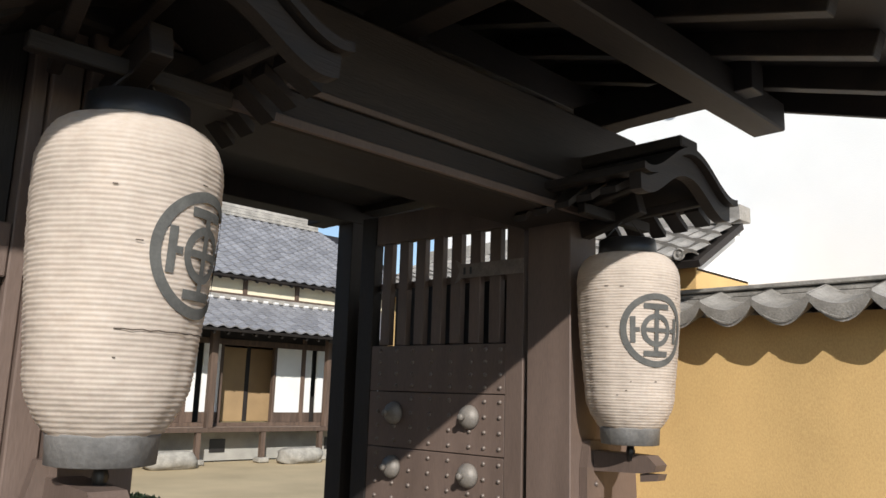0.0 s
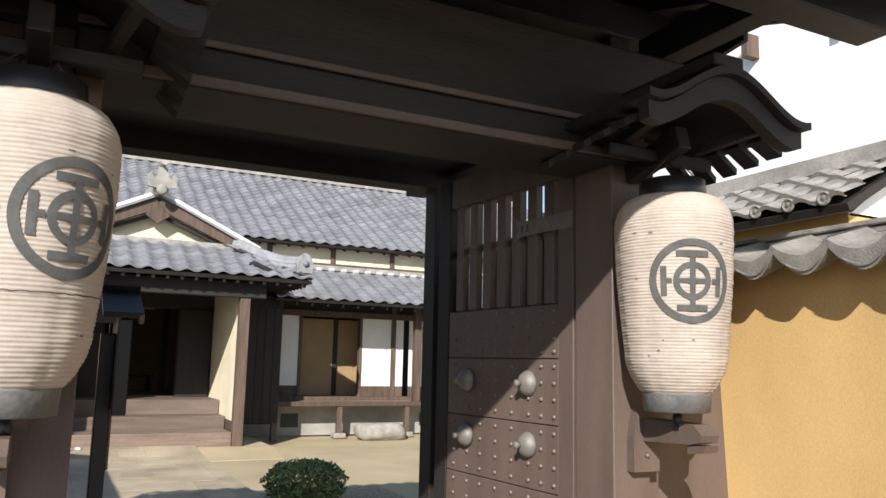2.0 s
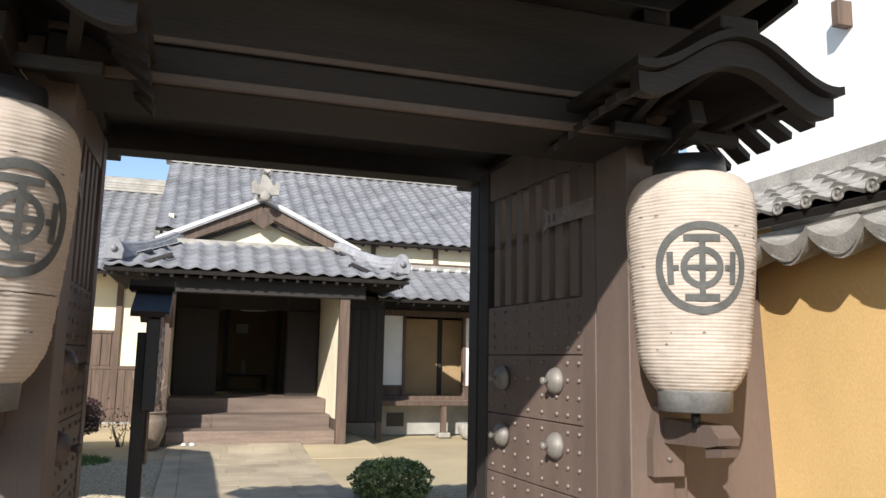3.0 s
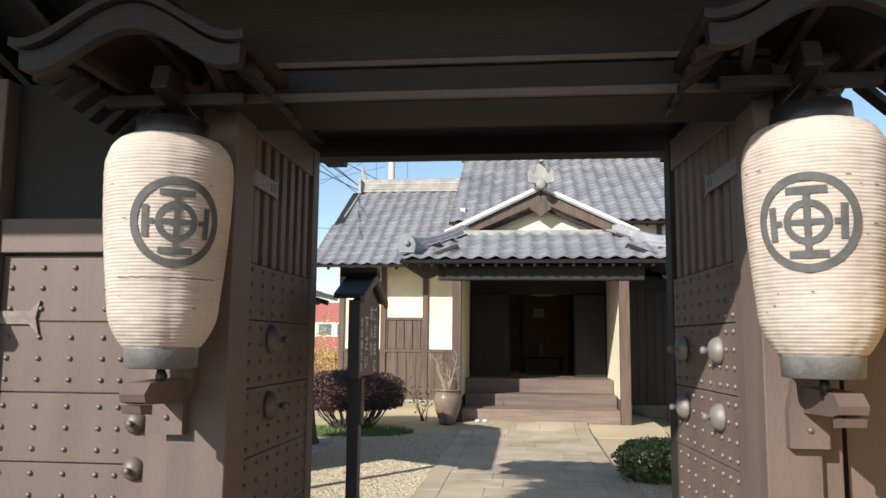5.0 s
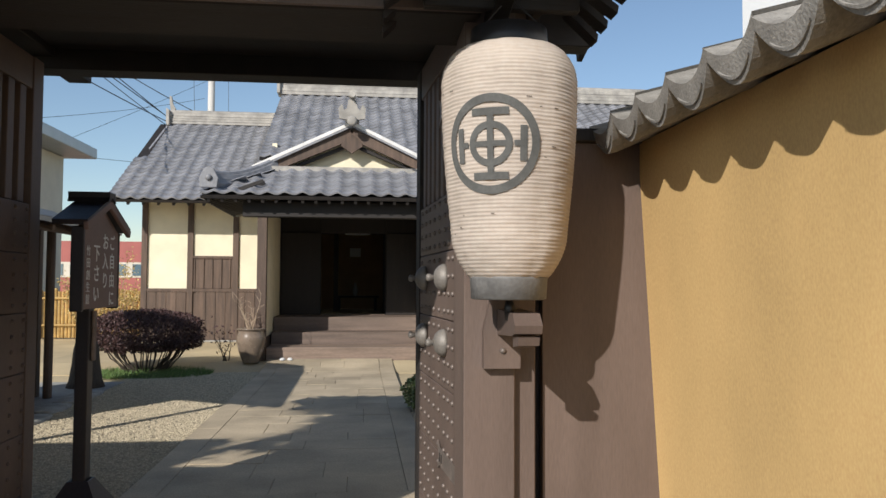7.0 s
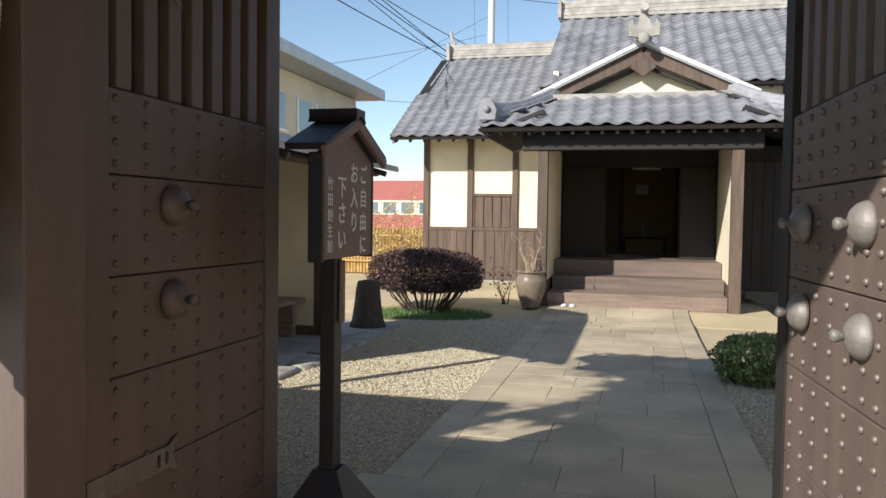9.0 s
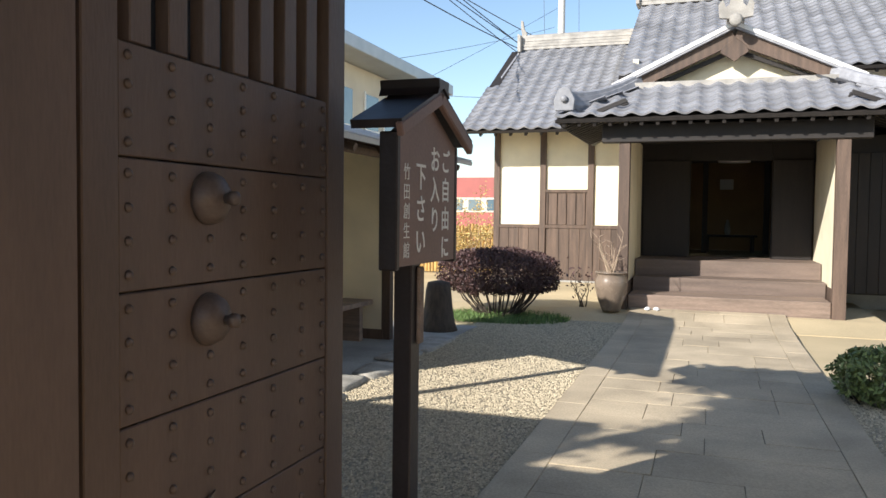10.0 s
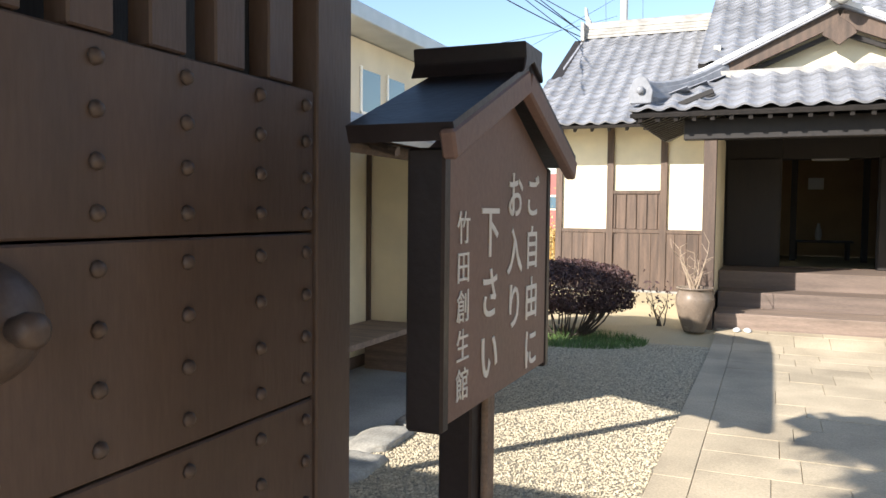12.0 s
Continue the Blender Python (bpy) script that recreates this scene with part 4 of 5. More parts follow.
def finial(parent, p, d):
    """A thin upswept curl on a ridge's end."""
    x, y, z = hp(p)
    prism("ridge_finial", [(x, z), (x + d * 0.1, z), (x + d * 0.12, z + 0.1), (x + d * 0.05, z + 0.22), (x + d * 0.02, z + 0.4), (x - d * 0.03, z + 0.42), (x - d * 0.02, z + 0.2), (x, z + 0.1)], y - 0.05, y + 0.05, "y", RIDGE, parent)
    prism("ridge_end_tile", [(x - d * 0.06, z - 0.38), (x + d * 0.02, z - 0.38), (x + d * 0.02, z + 0.02), (x - d * 0.06, z + 0.06)], y - 0.26, y + 0.26, "y", RIDGE, parent, "", 0.01)


finial(main_roof, (-1.45, RY, RZ + 0.38), 1)
# left wing roof
wing_roof = roof_part("grey tiled wing roof with a pale ridge")
slope(wing_roof, (-4.5, 13.9, 3.02), (0.0, 13.9, 3.02), (-4.5, 18.0, 5.4), keep=lambda u, v: u > max(0.0, v * 0.06))
slab("rear_slope", [hp((-4.5, 22.1, 3.02)), hp((0, 22.1, 3.02)), hp((0, 18, 5.4)), hp((-4.3, 18, 5.4))], 0.06, TILE, wing_roof)
ridge(wing_roof, (-4.25, 18.0, 5.38), (-1.0, 18.0, 5.38), 0.32, 0.34)
finial(wing_roof, (-4.25, 18.0, 5.7), 1)
prism("gable_end", [(14.9 - 10.6, 3.2), (18 - 10.6, 5.25), (20.4 - 10.6, 3.2)], -3.98, -3.9, "x", CREAM, house)
beam("verge_board", hp((-4.45, 13.95, 2.95)), hp((-4.3, 18.0, 5.33)), 0.05, 0.12, TILE, wing_roof)
# lower right roof over the veranda
low_roof = roof_part("grey tiled veranda roof")
slope(low_roof, (2.6, 11.8, 2.56), (11.8, 11.8, 2.56), (2.6, 13.6, 3.34))
for k in range(34):
    p = hp((2.75 + k * 0.27, 13.42, 3.33))
    v, f = tube_mesh([p, p + Vector((0.11, 0, 0.004))], [0.03, 0.03], 8)
    put("mortar_plug", mesh_from(v, f, "mortar_plug"), MORTAR, low_roof)
hb("top_course", 2.3, 11.6, 13.44, 13.555, 3.32, 3.42, RIDGE, parent=low_roof)

# porch roof: skirt, hips, gable
porch_roof = roof_part("grey tiled porch roof with a pale plastered gable")
PX0, PX1, PY, PZ, GY, GZ = -1.91, 2.76, 10.2, 2.74, 11.45, 3.33
cut = lambda u, v: v * 0.86 - 0.12 < u < (PX1 - PX0) - v * 0.86 + 0.12
slope(porch_roof, (PX0, PY, PZ), (PX1, PY, PZ), (PX0, GY, GZ), tw=0.275, keep=cut, boards=False)
slab("skirt_board", [hp((PX0, PY, PZ - 0.02)), hp((PX1, PY, PZ - 0.02)), hp((PX1 - 1.1, GY, GZ - 0.02)), hp((PX0 + 1.1, GY, GZ - 0.02))], 0.05, WOOD_DARK_SHADE, porch_roof)
slope(porch_roof, (PX0, 13.8, PZ), (PX0, PY, PZ), (PX0 + 1.2, 13.8, GZ), keep=lambda u, v: u < (13.8 - PY) - v * 0.86, boards=False)
slab("skirt_board", [hp((PX0, 13.8, PZ - 0.02)), hp((PX0, PY, PZ - 0.02)), hp((PX0 + 1.1, GY, GZ - 0.02)), hp((PX0 + 1.1, 13.8, GZ - 0.02))], 0.05, WOOD_DARK_SHADE, porch_roof)
slope(porch_roof, (PX1, PY, PZ), (PX1, 13.8, PZ), (PX1 - 1.2, PY, GZ), keep=lambda u, v: u > v * 0.86, boards=False)
slab("skirt_board", [hp((PX1, PY, PZ - 0.02)), hp((PX1, 13.8, PZ - 0.02)), hp((PX1 - 1.1, 13.8, GZ - 0.02)), hp((PX1 - 1.1, GY, GZ - 0.02))], 0.05, WOOD_DARK_SHADE, porch_roof)
# Rafters use the near-black timber so the eave's shade covers their ends.
for k in range(22):
    x = PX0 + 0.12 + k * 0.21
    beam("rafter", hp((x, PY + 0.05, PZ - 0.09)), hp((x, PY + 0.75, PZ + 0.18)), 0.05, 0.06, WOOD_DARK_SHADE, porch_roof)
for k in range(14):
    y = PY + 0.2 + k * 0.2
    for x, d in ((PX0, 1), (PX1, -1)):
        beam("rafter", hp((x + 0.05 * d, y, PZ - 0.09)), hp((x + 0.95 * d, y, PZ + 0.25)), 0.05, 0.06, WOOD_DARK_SHADE, porch_roof)


def hip_ridge(x0, x1, d):
    """A sagging hip ridge with a demon-tile end."""
    pts = []
    for i in range(9):
        u = i / 8
        pts.append(hp((x0 + (x1 - x0) * u, PY + 0.12 + (GY - PY + 0.15) * u, PZ + 0.13 + 0.62 * u ** 1.5 + 0.08 * (1 - u) ** 3)))
    for k, (r, dz, mat) in enumerate(((0.10, 0.0, TILE), (0.085, 0.07, TILE), (0.06, 0.14, TILE))):
        v, f = tube_mesh([p + Vector((0, 0, dz)) for p in pts], [r] * 9, 8)
        put("hip_course", mesh_from(v, f, "hip_course"), mat, porch_roof)
    e = pts[0]
    prism("end_tile", [(e.x - 0.13, e.z - 0.1), (e.x + 0.13, e.z - 0.1), (e.x + 0.15, e.z + 0.05), (e.x + 0.08, e.z + 0.2), (e.x, e.z + 0.24), (e.x - 0.08, e.z + 0.2), (e.x - 0.15, e.z + 0.05)], e.y - 0.1, e.y - 0.03, "y", TILE, porch_roof, "", 0.01)
    put("end_knob", lathe_mesh([(0.05, 0), (0.05, 0.03), (0.03, 0.045), (0.01, 0.05)], 14), TILE, porch_roof, matrix=Matrix.Translation((e.x, e.y - 0.1, e.z + 0.06)) @ Matrix.Rotation(radians(90), 4, "X"))


hip_ridge(PX0 + 0.12, PX0 + 1.15, 1)
hip_ridge(PX1 - 0.12, PX1 - 1.15, -1)
GX, GTOP, GHALF = 0.44, 4.16, 1.62
# gable: plaster face, barge boards, verge mortar, roof slopes behind
prism("gable_face", [(GX - 1.4, GZ - 0.02), (GX, GTOP - 0.12), (GX + 1.4, GZ - 0.02)], 11.75 - 10.6, 11.83 - 10.6, "y", CREAM, porch_roof, "cream plastered gable face")
for s in (-1, 1):
    beam("barge_board", hp((GX + s * GHALF, 11.5, GZ - 0.04)), hp((GX, 11.5, GTOP - 0.16)), 0.06, 0.19, WOOD_HOUSE, porch_roof)
    beam("barge_trim", hp((GX + s * GHALF * 0.86, 11.6, GZ - 0.08)), hp((GX, 11.6, GTOP - 0.33)), 0.06, 0.06, WOOD_DARK_SHADE, porch_roof)
    beam("verge_mortar", hp((GX + s * (GHALF + 0.1), 11.46, GZ + 0.03)), hp((GX, 11.46, GTOP + 0.02)), 0.14, 0.06, MORTAR, porch_roof, "white mortared verge")
    slab("gable_slope", [hp((GX + s * (GHALF + 0.12), 11.4, GZ + 0.02)), hp((GX, 11.4, GTOP + 0.02)), hp((GX, 15.0, GTOP + 0.02)), hp((GX + s * (GHALF + 0.12), 15.0, GZ + 0.02))], 0.06, TILE, porch_roof)
beam("gable_sill", hp((GX - 1.45, 11.42, GZ + 0.0)), hp((GX + 1.45, 11.42, GZ + 0.0)), 0.16, 0.1, RIDGE, porch_roof)
prism("gable_pendant", [(GX, 3.64), (GX - 0.09, 3.71), (GX - 0.2, 3.78), (GX - 0.15, 3.87), (GX, 3.99), (GX + 0.15, 3.87), (GX + 0.2, 3.78), (GX + 0.09, 3.71)], 11.46 - 10.6, 11.49 - 10.6, "y", WOOD_HOUSE, porch_roof, "carved gable pendant", 0.006)
beam("ridge", hp((GX, 11.3, GTOP + 0.12)), hp((GX, 14.6, GTOP + 0.12)), 0.24, 0.22, RIDGE, porch_roof)
end = [(GX - 0.106, 4.2), (GX - 0.224, 4.22), (GX - 0.238, 4.4), (GX - 0.178, 4.47), (GX - 0.139, 4.36), (GX - 0.092, 4.4), (GX - 0.066, 4.55), (GX + 0.066, 4.55), (GX + 0.092, 4.4), (GX + 0.139, 4.36), (GX + 0.178, 4.47), (GX + 0.238, 4.4), (GX + 0.224, 4.22), (GX + 0.106, 4.2)]
prism("ridge_ornament", end, 11.2 - 10.6, 11.28 - 10.6, "y", RIDGE, porch_roof, "grey scrolled ridge end tile")
put("ornament_disc", lathe_mesh([(0.09, 0), (0.09, 0.05), (0.06, 0.07), (0.02, 0.075)], 18), RIDGE, porch_roof, matrix=Matrix.Translation(hp((GX, 11.2, 4.17))) @ Matrix.Rotation(radians(90), 4, "X"))
cylinder("ornament_rod", hp((GX, 11.05, 4.62)), hp((GX, 11.3, 4.62)), 0.06, RIDGE, porch_roof)
# ---- sign board ----
sign = thing("sign_board", (-0.715, 1.795, 0), "brown painted wooden notice board with a small roof on a post", "sign")
prism("board", [(-0.25, 1.215), (0.25, 1.215), (0.25, 1.6), (0.0, 1.715), (-0.25, 1.6)], -0.012, 0.03, "x", WOOD_SIGN, sign, "purple brown board with white brush lettering")
box("side_frame", -0.025, 0.032, -0.277, -0.251, 1.205, 1.605, WOOD_SIGN_ROOF, sign)
box("side_frame", -0.025, 0.032, 0.251, 0.277, 1.205, 1.605, WOOD_SIGN_ROOF, sign)
for s in (-1, 1):
    slab("roof_board", [(-0.09, s * 0.335, 1.632), (0.068, s * 0.335, 1.632), (0.068, 0.0, 1.765), (-0.09, 0.0, 1.765)], 0.025, WOOD_SIGN_ROOF, sign)
    beam("gable_trim", (0.06, s * 0.333, 1.602), (0.06, 0.0, 1.735), 0.022, 0.04, WOOD_SIGN, sign)
prism("ridge_cap", [(-0.06, 1.74), (0.0, 1.765), (0.06, 1.74), (0.045, 1.765), (0.05, 1.792), (-0.05, 1.792), (-0.045, 1.765)], -0.125, 0.075, "x", WOOD_SIGN_ROOF, sign, "", 0.002)
box("post", -0.075, -0.014, -0.04, 0.04, 0.1, 1.55, WOOD_SIGN_ROOF, sign)
box("tag_board", -0.013, 0.0, 0.0, 0.042, 0.95, 1.2, WOOD_PALE, sign, "pale narrow wooden tag")
bm = bmesh.new()
ring = []
for half, z in ((0.23, 0.05), (0.225, 0.07), (0.05, 0.37), (0.042, 0.37)):
    ring.append([bm.verts.new((-0.045 + half * cx, half * cy, z)) for cx, cy in ((-1, -1), (1, -1), (1, 1), (-1, 1))])
for k in range(3):
    for i in range(4):
        bm.faces.new((ring[k][i], ring[k][(i + 1) % 4], ring[k + 1][(i + 1) % 4], ring[k + 1][i]))
bm.faces.new(ring[0][::-1])
part("plinth", bm, WOOD_SIGN_ROOF, sign, "sloping black brown plinth boards")
box("foot", -0.31, 0.22, -0.26, 0.26, 0.018, 0.05, WOOD_SIGN, sign)


def letter(ch, y, z, size):
    cu = bpy.data.curves.new("letter", "FONT")
    cu.body, cu.size, cu.extrude, cu.align_x, cu.align_y = ch, size, 0.0008, "CENTER", "CENTER"
    cu.resolution_u, cu.offset = 3, 0.001 if size > 0.06 else 0.0
    tmp = new("letter", cu)
    bpy.context.view_layer.update()
    me = bpy.data.meshes.new_from_object(tmp.evaluated_get(bpy.context.evaluated_depsgraph_get()))
    bpy.data.objects.remove(tmp)
    put("letter", me, LETTER, sign, matrix=Matrix.Translation((0.0315, y, z)) @ Euler((radians(90), 0, radians(90))).to_matrix().to_4x4())


for text, y, z0, step, size in (("ご自由に", 0.15, 1.54, 0.095, 0.084), ("お入り", 0.045, 1.54, 0.097, 0.088), ("下さい", -0.083, 1.48, 0.1, 0.09), ("竹田創生館", -0.2, 1.49, 0.058, 0.052)):
    for i, ch in enumerate(text):
        letter(ch, y, z0 - step * i, size)


# ---- planting ----
def leaf_cloud(rnd, count, inside, size):
    vs, fs = [], []
    for _ in range(count):
        p, nrm = inside(rnd)
        a = Vector((rnd.uniform(-1, 1), rnd.uniform(-1, 1), rnd.uniform(-0.6, 1))).normalized()
        b = a.orthogonal().normalized()
        b.rotate(Matrix.Rotation(rnd.uniform(0, 6.28), 3, a))
        s = size * rnd.uniform(0.6, 1.3)
        c = a.cross(b) * s * 0.45
        k = len(vs)
        vs += [p - b * s, p + c, p + b * s, p - c]
        fs.append((k, k + 1, k + 2, k + 3))
    return vs, fs


def shrub(name, at, rx, ry, z0, z1, leaf, label, category, count, size, stems=0, seed=1, flat=0.5):
    rnd = random.Random(seed)
    ob = thing(name, at, label, category)
    def inside(r):
        while True:
            u = Vector((r.uniform(-1, 1), r.uniform(-1, 1), r.uniform(-0.75, 1)))
            d = u.length
            if d < 1 and d > 0.72 * r.random() ** 0.25:
                break
        wob = 1 + 0.09 * noise.noise(u * 3.1 + Vector((seed, 0, 0))) + 0.05 * noise.noise(u * 9)
        zc = (z0 + z1) / 2
        zz = zc + (z1 - z0) / 2 * (abs(u.z) ** flat * (1 if u.z > 0 else -1)) * wob
        return Vector((u.x * rx * wob, u.y * ry * wob, zz)), u
    v, f = leaf_cloud(rnd, count, inside, size)
    put("foliage", mesh_from(v, f, "foliage"), leaf, ob)
    for i in range(stems):
        a = rnd.uniform(0, 6.28)
        q = rnd.uniform(0.45, 0.95)
        end = Vector((math.cos(a) * rx * q, math.sin(a) * ry * q, z0 + (z1 - z0) * 0.45))
        base = Vector((math.cos(a) * rx * 0.2 * q, math.sin(a) * ry * 0.2 * q, 0.0))
        pts = [base.lerp(end, t) + Vector((rnd.uniform(-0.03, 0.03), rnd.uniform(-0.03, 0.03), -0.12 * math.sin(math.pi * t))) for t in (0, 0.3, 0.6, 1)]
        pts[0].z = -0.01
        v, f = tube_mesh(pts, [0.017, 0.013, 0.01, 0.005], 5)
        put("stem", mesh_from(v, f, "stem"), BARK, ob)
    return ob


shrub("azalea_bush", (-2.56, 9.75, 0), 0.87, 0.72, 0.26, 0.95, LEAF_DARK, "rounded dark red clipped azalea bush on bare twisted stems", "bush", 20000, 0.022, 44, 5, 0.75)
shrub("green_bush", (1.5, 6.0, 0), 0.43, 0.42, -0.02, 0.42, LEAF_GREEN, "small rounded green azalea bush beside the path", "bush", 5200, 0.026, 14, 8, 0.75)


def grass_patch():
    rnd = random.Random(4)
    vs, fs = [], []
    for _ in range(5000):
        a, r = rnd.uniform(0, 6.28), math.sqrt(rnd.random())
        x, y = -2.5 + 0.95 * r * math.cos(a), 9.55 + 0.62 * r * math.sin(a)
        h = rnd.uniform(0.03, 0.09)
        b, w = rnd.uniform(0, 6.28), 0.006
        k = len(vs)
        vs += [(x - w * math.cos(b), y - w * math.sin(b), 0), (x + w * math.cos(b), y + w * math.sin(b), 0), (x + rnd.uniform(-0.04, 0.04), y + rnd.uniform(-0.04, 0.04), h)]
        fs.append((k, k + 1, k + 2))
    tagged(put("grass", mesh_from(vs, fs, "grass"), GRASS), "short green grass under the azalea bush", "grass", kind="stuff")


grass_patch()


def branching(name, at, label, category, n, height, spread, mat, seed, leaf=None, leaves=0):
    rnd = random.Random(seed)
    ob = thing(name, at, label, category)
    tips = []
    for i in range(n):
        a = rnd.uniform(0, 6.28)
        p = Vector((rnd.uniform(-0.05, 0.05), rnd.uniform(-0.05, 0.05), 0))
        way = Vector((math.cos(a) * spread * rnd.random(), math.sin(a) * spread * rnd.random(), 1)).normalized()
        pts = [p.copy()]
        hgt = height * rnd.uniform(0.55, 1)
        for k in range(5):
            way = (way + Vector((rnd.uniform(-0.25, 0.25), rnd.uniform(-0.25, 0.25), rnd.uniform(-0.05, 0.12)))).normalized()
            p = p + way * hgt / 5
            pts.append(p.copy())
            if k > 0:
                q = p + Vector((rnd.uniform(-1, 1), rnd.uniform(-1, 1), rnd.uniform(0.2, 1))).normalized() * hgt * 0.22
                put("twig", mesh_from(*tube_mesh([p, q], [0.005, 0.002], 4), "twig"), mat, ob)
                tips.append(q)
        put("branch", mesh_from(*tube_mesh(pts, [0.012, 0.010, 0.008, 0.006, 0.004, 0.002], 5), "branch"), mat, ob)
        tips.append(p)
    if leaves:
        v, f = leaf_cloud(rnd, leaves, lambda r: (tips[r.randrange(len(tips))] + Vector((r.gauss(0, 0.1), r.gauss(0, 0.1), r.gauss(0, 0.1))), None), 0.035)
        put("foliage", mesh_from(v, f, "foliage"), leaf, ob)
    return ob


def pine(at, seed):
    """An unseen shadow caster shaped as a leaning pine: tapered trunk, level limbs, flat uneven pads of needles."""
    rnd = random.Random(seed)
    ob = thing("pine_tree", at, "unseen leaning pine added to cast ragged shade on the path", "tree")
    trunk = [Vector((0.09 * k + 0.06 * math.sin(k * 1.7), 0.05 * math.sin(k * 2.3), 0.62 * k)) for k in range(9)]
    put("trunk", mesh_from(*tube_mesh(trunk, [0.13 - 0.012 * k for k in range(9)], 9), "trunk", True), BARK, ob)
    pads = []
    for k in range(4, 9):
        for j in range(3):
            a = rnd.uniform(0, 6.28)
            n = rnd.uniform(0.45, 0.95) * (1.15 - 0.07 * k)
            p = trunk[k]
            q = p + Vector((math.cos(a) * n, math.sin(a) * n, rnd.uniform(-0.05, 0.25)))
            mid = p.lerp(q, 0.5) + Vector((0, 0, rnd.uniform(-0.1, 0.05)))
            put("limb", mesh_from(*tube_mesh([p, mid, q], [0.045, 0.03, 0.012], 6), "limb", True), BARK, ob)
            pads += [(q, n * 0.42), (mid, n * 0.25)]
    def inside(r):
        c, w = pads[r.randrange(len(pads))]
        return c + Vector((r.gauss(0, w * 0.5), r.gauss(0, w * 0.5), r.gauss(0.04, 0.06))), None
    v, f = leaf_cloud(rnd, 3000, inside, 0.05)
    put("crown", mesh_from(v, f, "crown"), LEAF_GREEN, ob)
    return ob


# Added out of view to throw ragged shade on the stone path.
pine((-4.75, -1.35, 0), 6)

# ---- pot, slippers, stones ----
pot = thing("clay_jar", (-1.1, 10.3, 0.085), "large grey brown glazed jar standing by the porch", "jar")
put("body", lathe_mesh([(0.12, 0.0), (0.135, 0.03), (0.19, 0.18), (0.228, 0.34), (0.224, 0.43), (0.195, 0.495), (0.2, 0.515), (0.225, 0.525), (0.225, 0.54), (0.2, 0.54), (0.18, 0.5)], 32), GLAZE, pot)
branching("dry_branches", (-1.1, 10.3, 0.53), "bare dry branches standing in the glazed jar", "branches", 9, 0.72, 0.75, TWIG, 12)
branching("dry_shrub", (-5.6, 16.6, 0), "sparse shrub with dry yellow leaves before the fence", "shrub", 12, 1.5, 0.8, TWIG, 14, LEAF_DRY, 1400)
branching("dry_shrub", (-4.9, 16.9, 0), "sparse shrub with dry yellow leaves by the house corner", "shrub", 9, 1.7, 0.6, TWIG, 15, LEAF_DRY, 900)
branching("bare_shrub", (-1.55, 10.6, 0.07), "low bare shrub beside the azalea bush", "shrub", 5, 0.6, 0.6, BARK, 16, LEAF_DARK, 60)


def rock(name, at, size, label, seed, mat=ROCK):
    bm = bmesh.new()
    bmesh.ops.create_icosphere(bm, subdivisions=3, radius=1)
    for v in bm.verts:
        d = 1 + 0.22 * noise.noise(v.co * 1.6 + Vector((seed, 3, 1))) + 0.06 * noise.noise(v.co * 5)
        v.co = Vector((math.copysign(abs(v.co.x) ** 0.6, v.co.x) * size[0], math.copysign(abs(v.co.y) ** 0.6, v.co.y) * size[1], math.copysign(abs(v.co.z) ** 0.6, v.co.z) * size[2])) * d
    ob = part(name, bm, mat, smooth=True)
    ob.location = at
    return tagged(ob, label, "stone")


rock("stepping_stone", (4.83, 12.05, 0.12), (0.5, 0.25, 0.17), "large rough grey step stone before the veranda", 1)
rock("stepping_stone", (7.62, 12.05, 0.12), (0.5, 0.25, 0.17), "large rough grey step stone before the veranda", 2)
for k, (x, y) in enumerate(((-2.6, 7.35), (-2.58, 6.9), (-2.62, 6.3), (-2.55, 5.6), (-2.6, 5.0), (-2.5, 4.4))):
    rock("edging_stone", (x, y, 0.0), (0.16, 0.3, 0.05), "flat grey edging stone between gravel and concrete", 20 + k)
stump = thing("tree_stump", (-2.86, 8.1, 0), "dark weathered tree stump on the gravel", "stump")
put("trunk", lathe_mesh([(0.24, 0), (0.2, 0.1), (0.17, 0.3), (0.15, 0.5), (0.13, 0.58), (0.05, 0.6)], 14), BARK, stump)
slipper = thing("slipper", (-0.62, 10.42, 0.118), "white slipper lying before the porch step", "slipper", "slippers by the step")
bm = bmesh.new()
bmesh.ops.create_icosphere(bm, subdivisions=2, radius=1)
for v in bm.verts:
    v.co = Vector((v.co.x * 0.045, v.co.y * 0.12, max(0, v.co.z) * (0.032 if v.co.y > -0.2 else 0.012) + 0.0))
part("upper", bm, PAPER_WALL, slipper, smooth=True)
copy_thing(slipper, pose(-0.5, 10.43, 0.118, 0, 0, 8))

# ---- in the room ----
table = thing("low_table", (0.55, 15.9, 0.72), "low dark wooden table inside the entrance room", "table")
box("top", -0.5, 0.5, -0.22, 0.22, 0.3, 0.34, WOOD_DARK_SHADE, table)
for x in (-0.42, 0.42):
    box("leg", x - 0.03, x + 0.03, -0.18, 0.18, 0, 0.3, WOOD_DARK_SHADE, table)
vase = thing("vase", (0.5, 15.9, 1.06), "slender pale vase on the low table", "vase")
put("body", lathe_mesh([(0.04, 0), (0.06, 0.08), (0.05, 0.18), (0.022, 0.28), (0.03, 0.3)], 18), GREY_PLASTER, vase)
scroll = box("notice_sheet", 0.35, 0.62, 16.98, 16.996, 2.0, 2.22, PAPER_WALL, bevel=0)
tagged(scroll, "pale paper notice on the room's back wall", "notice")
lamp = thing("ceiling_lamp", (0.55, 14.2, 2.38), "flat unlit ceiling lamp inside the entrance room", "lamp")
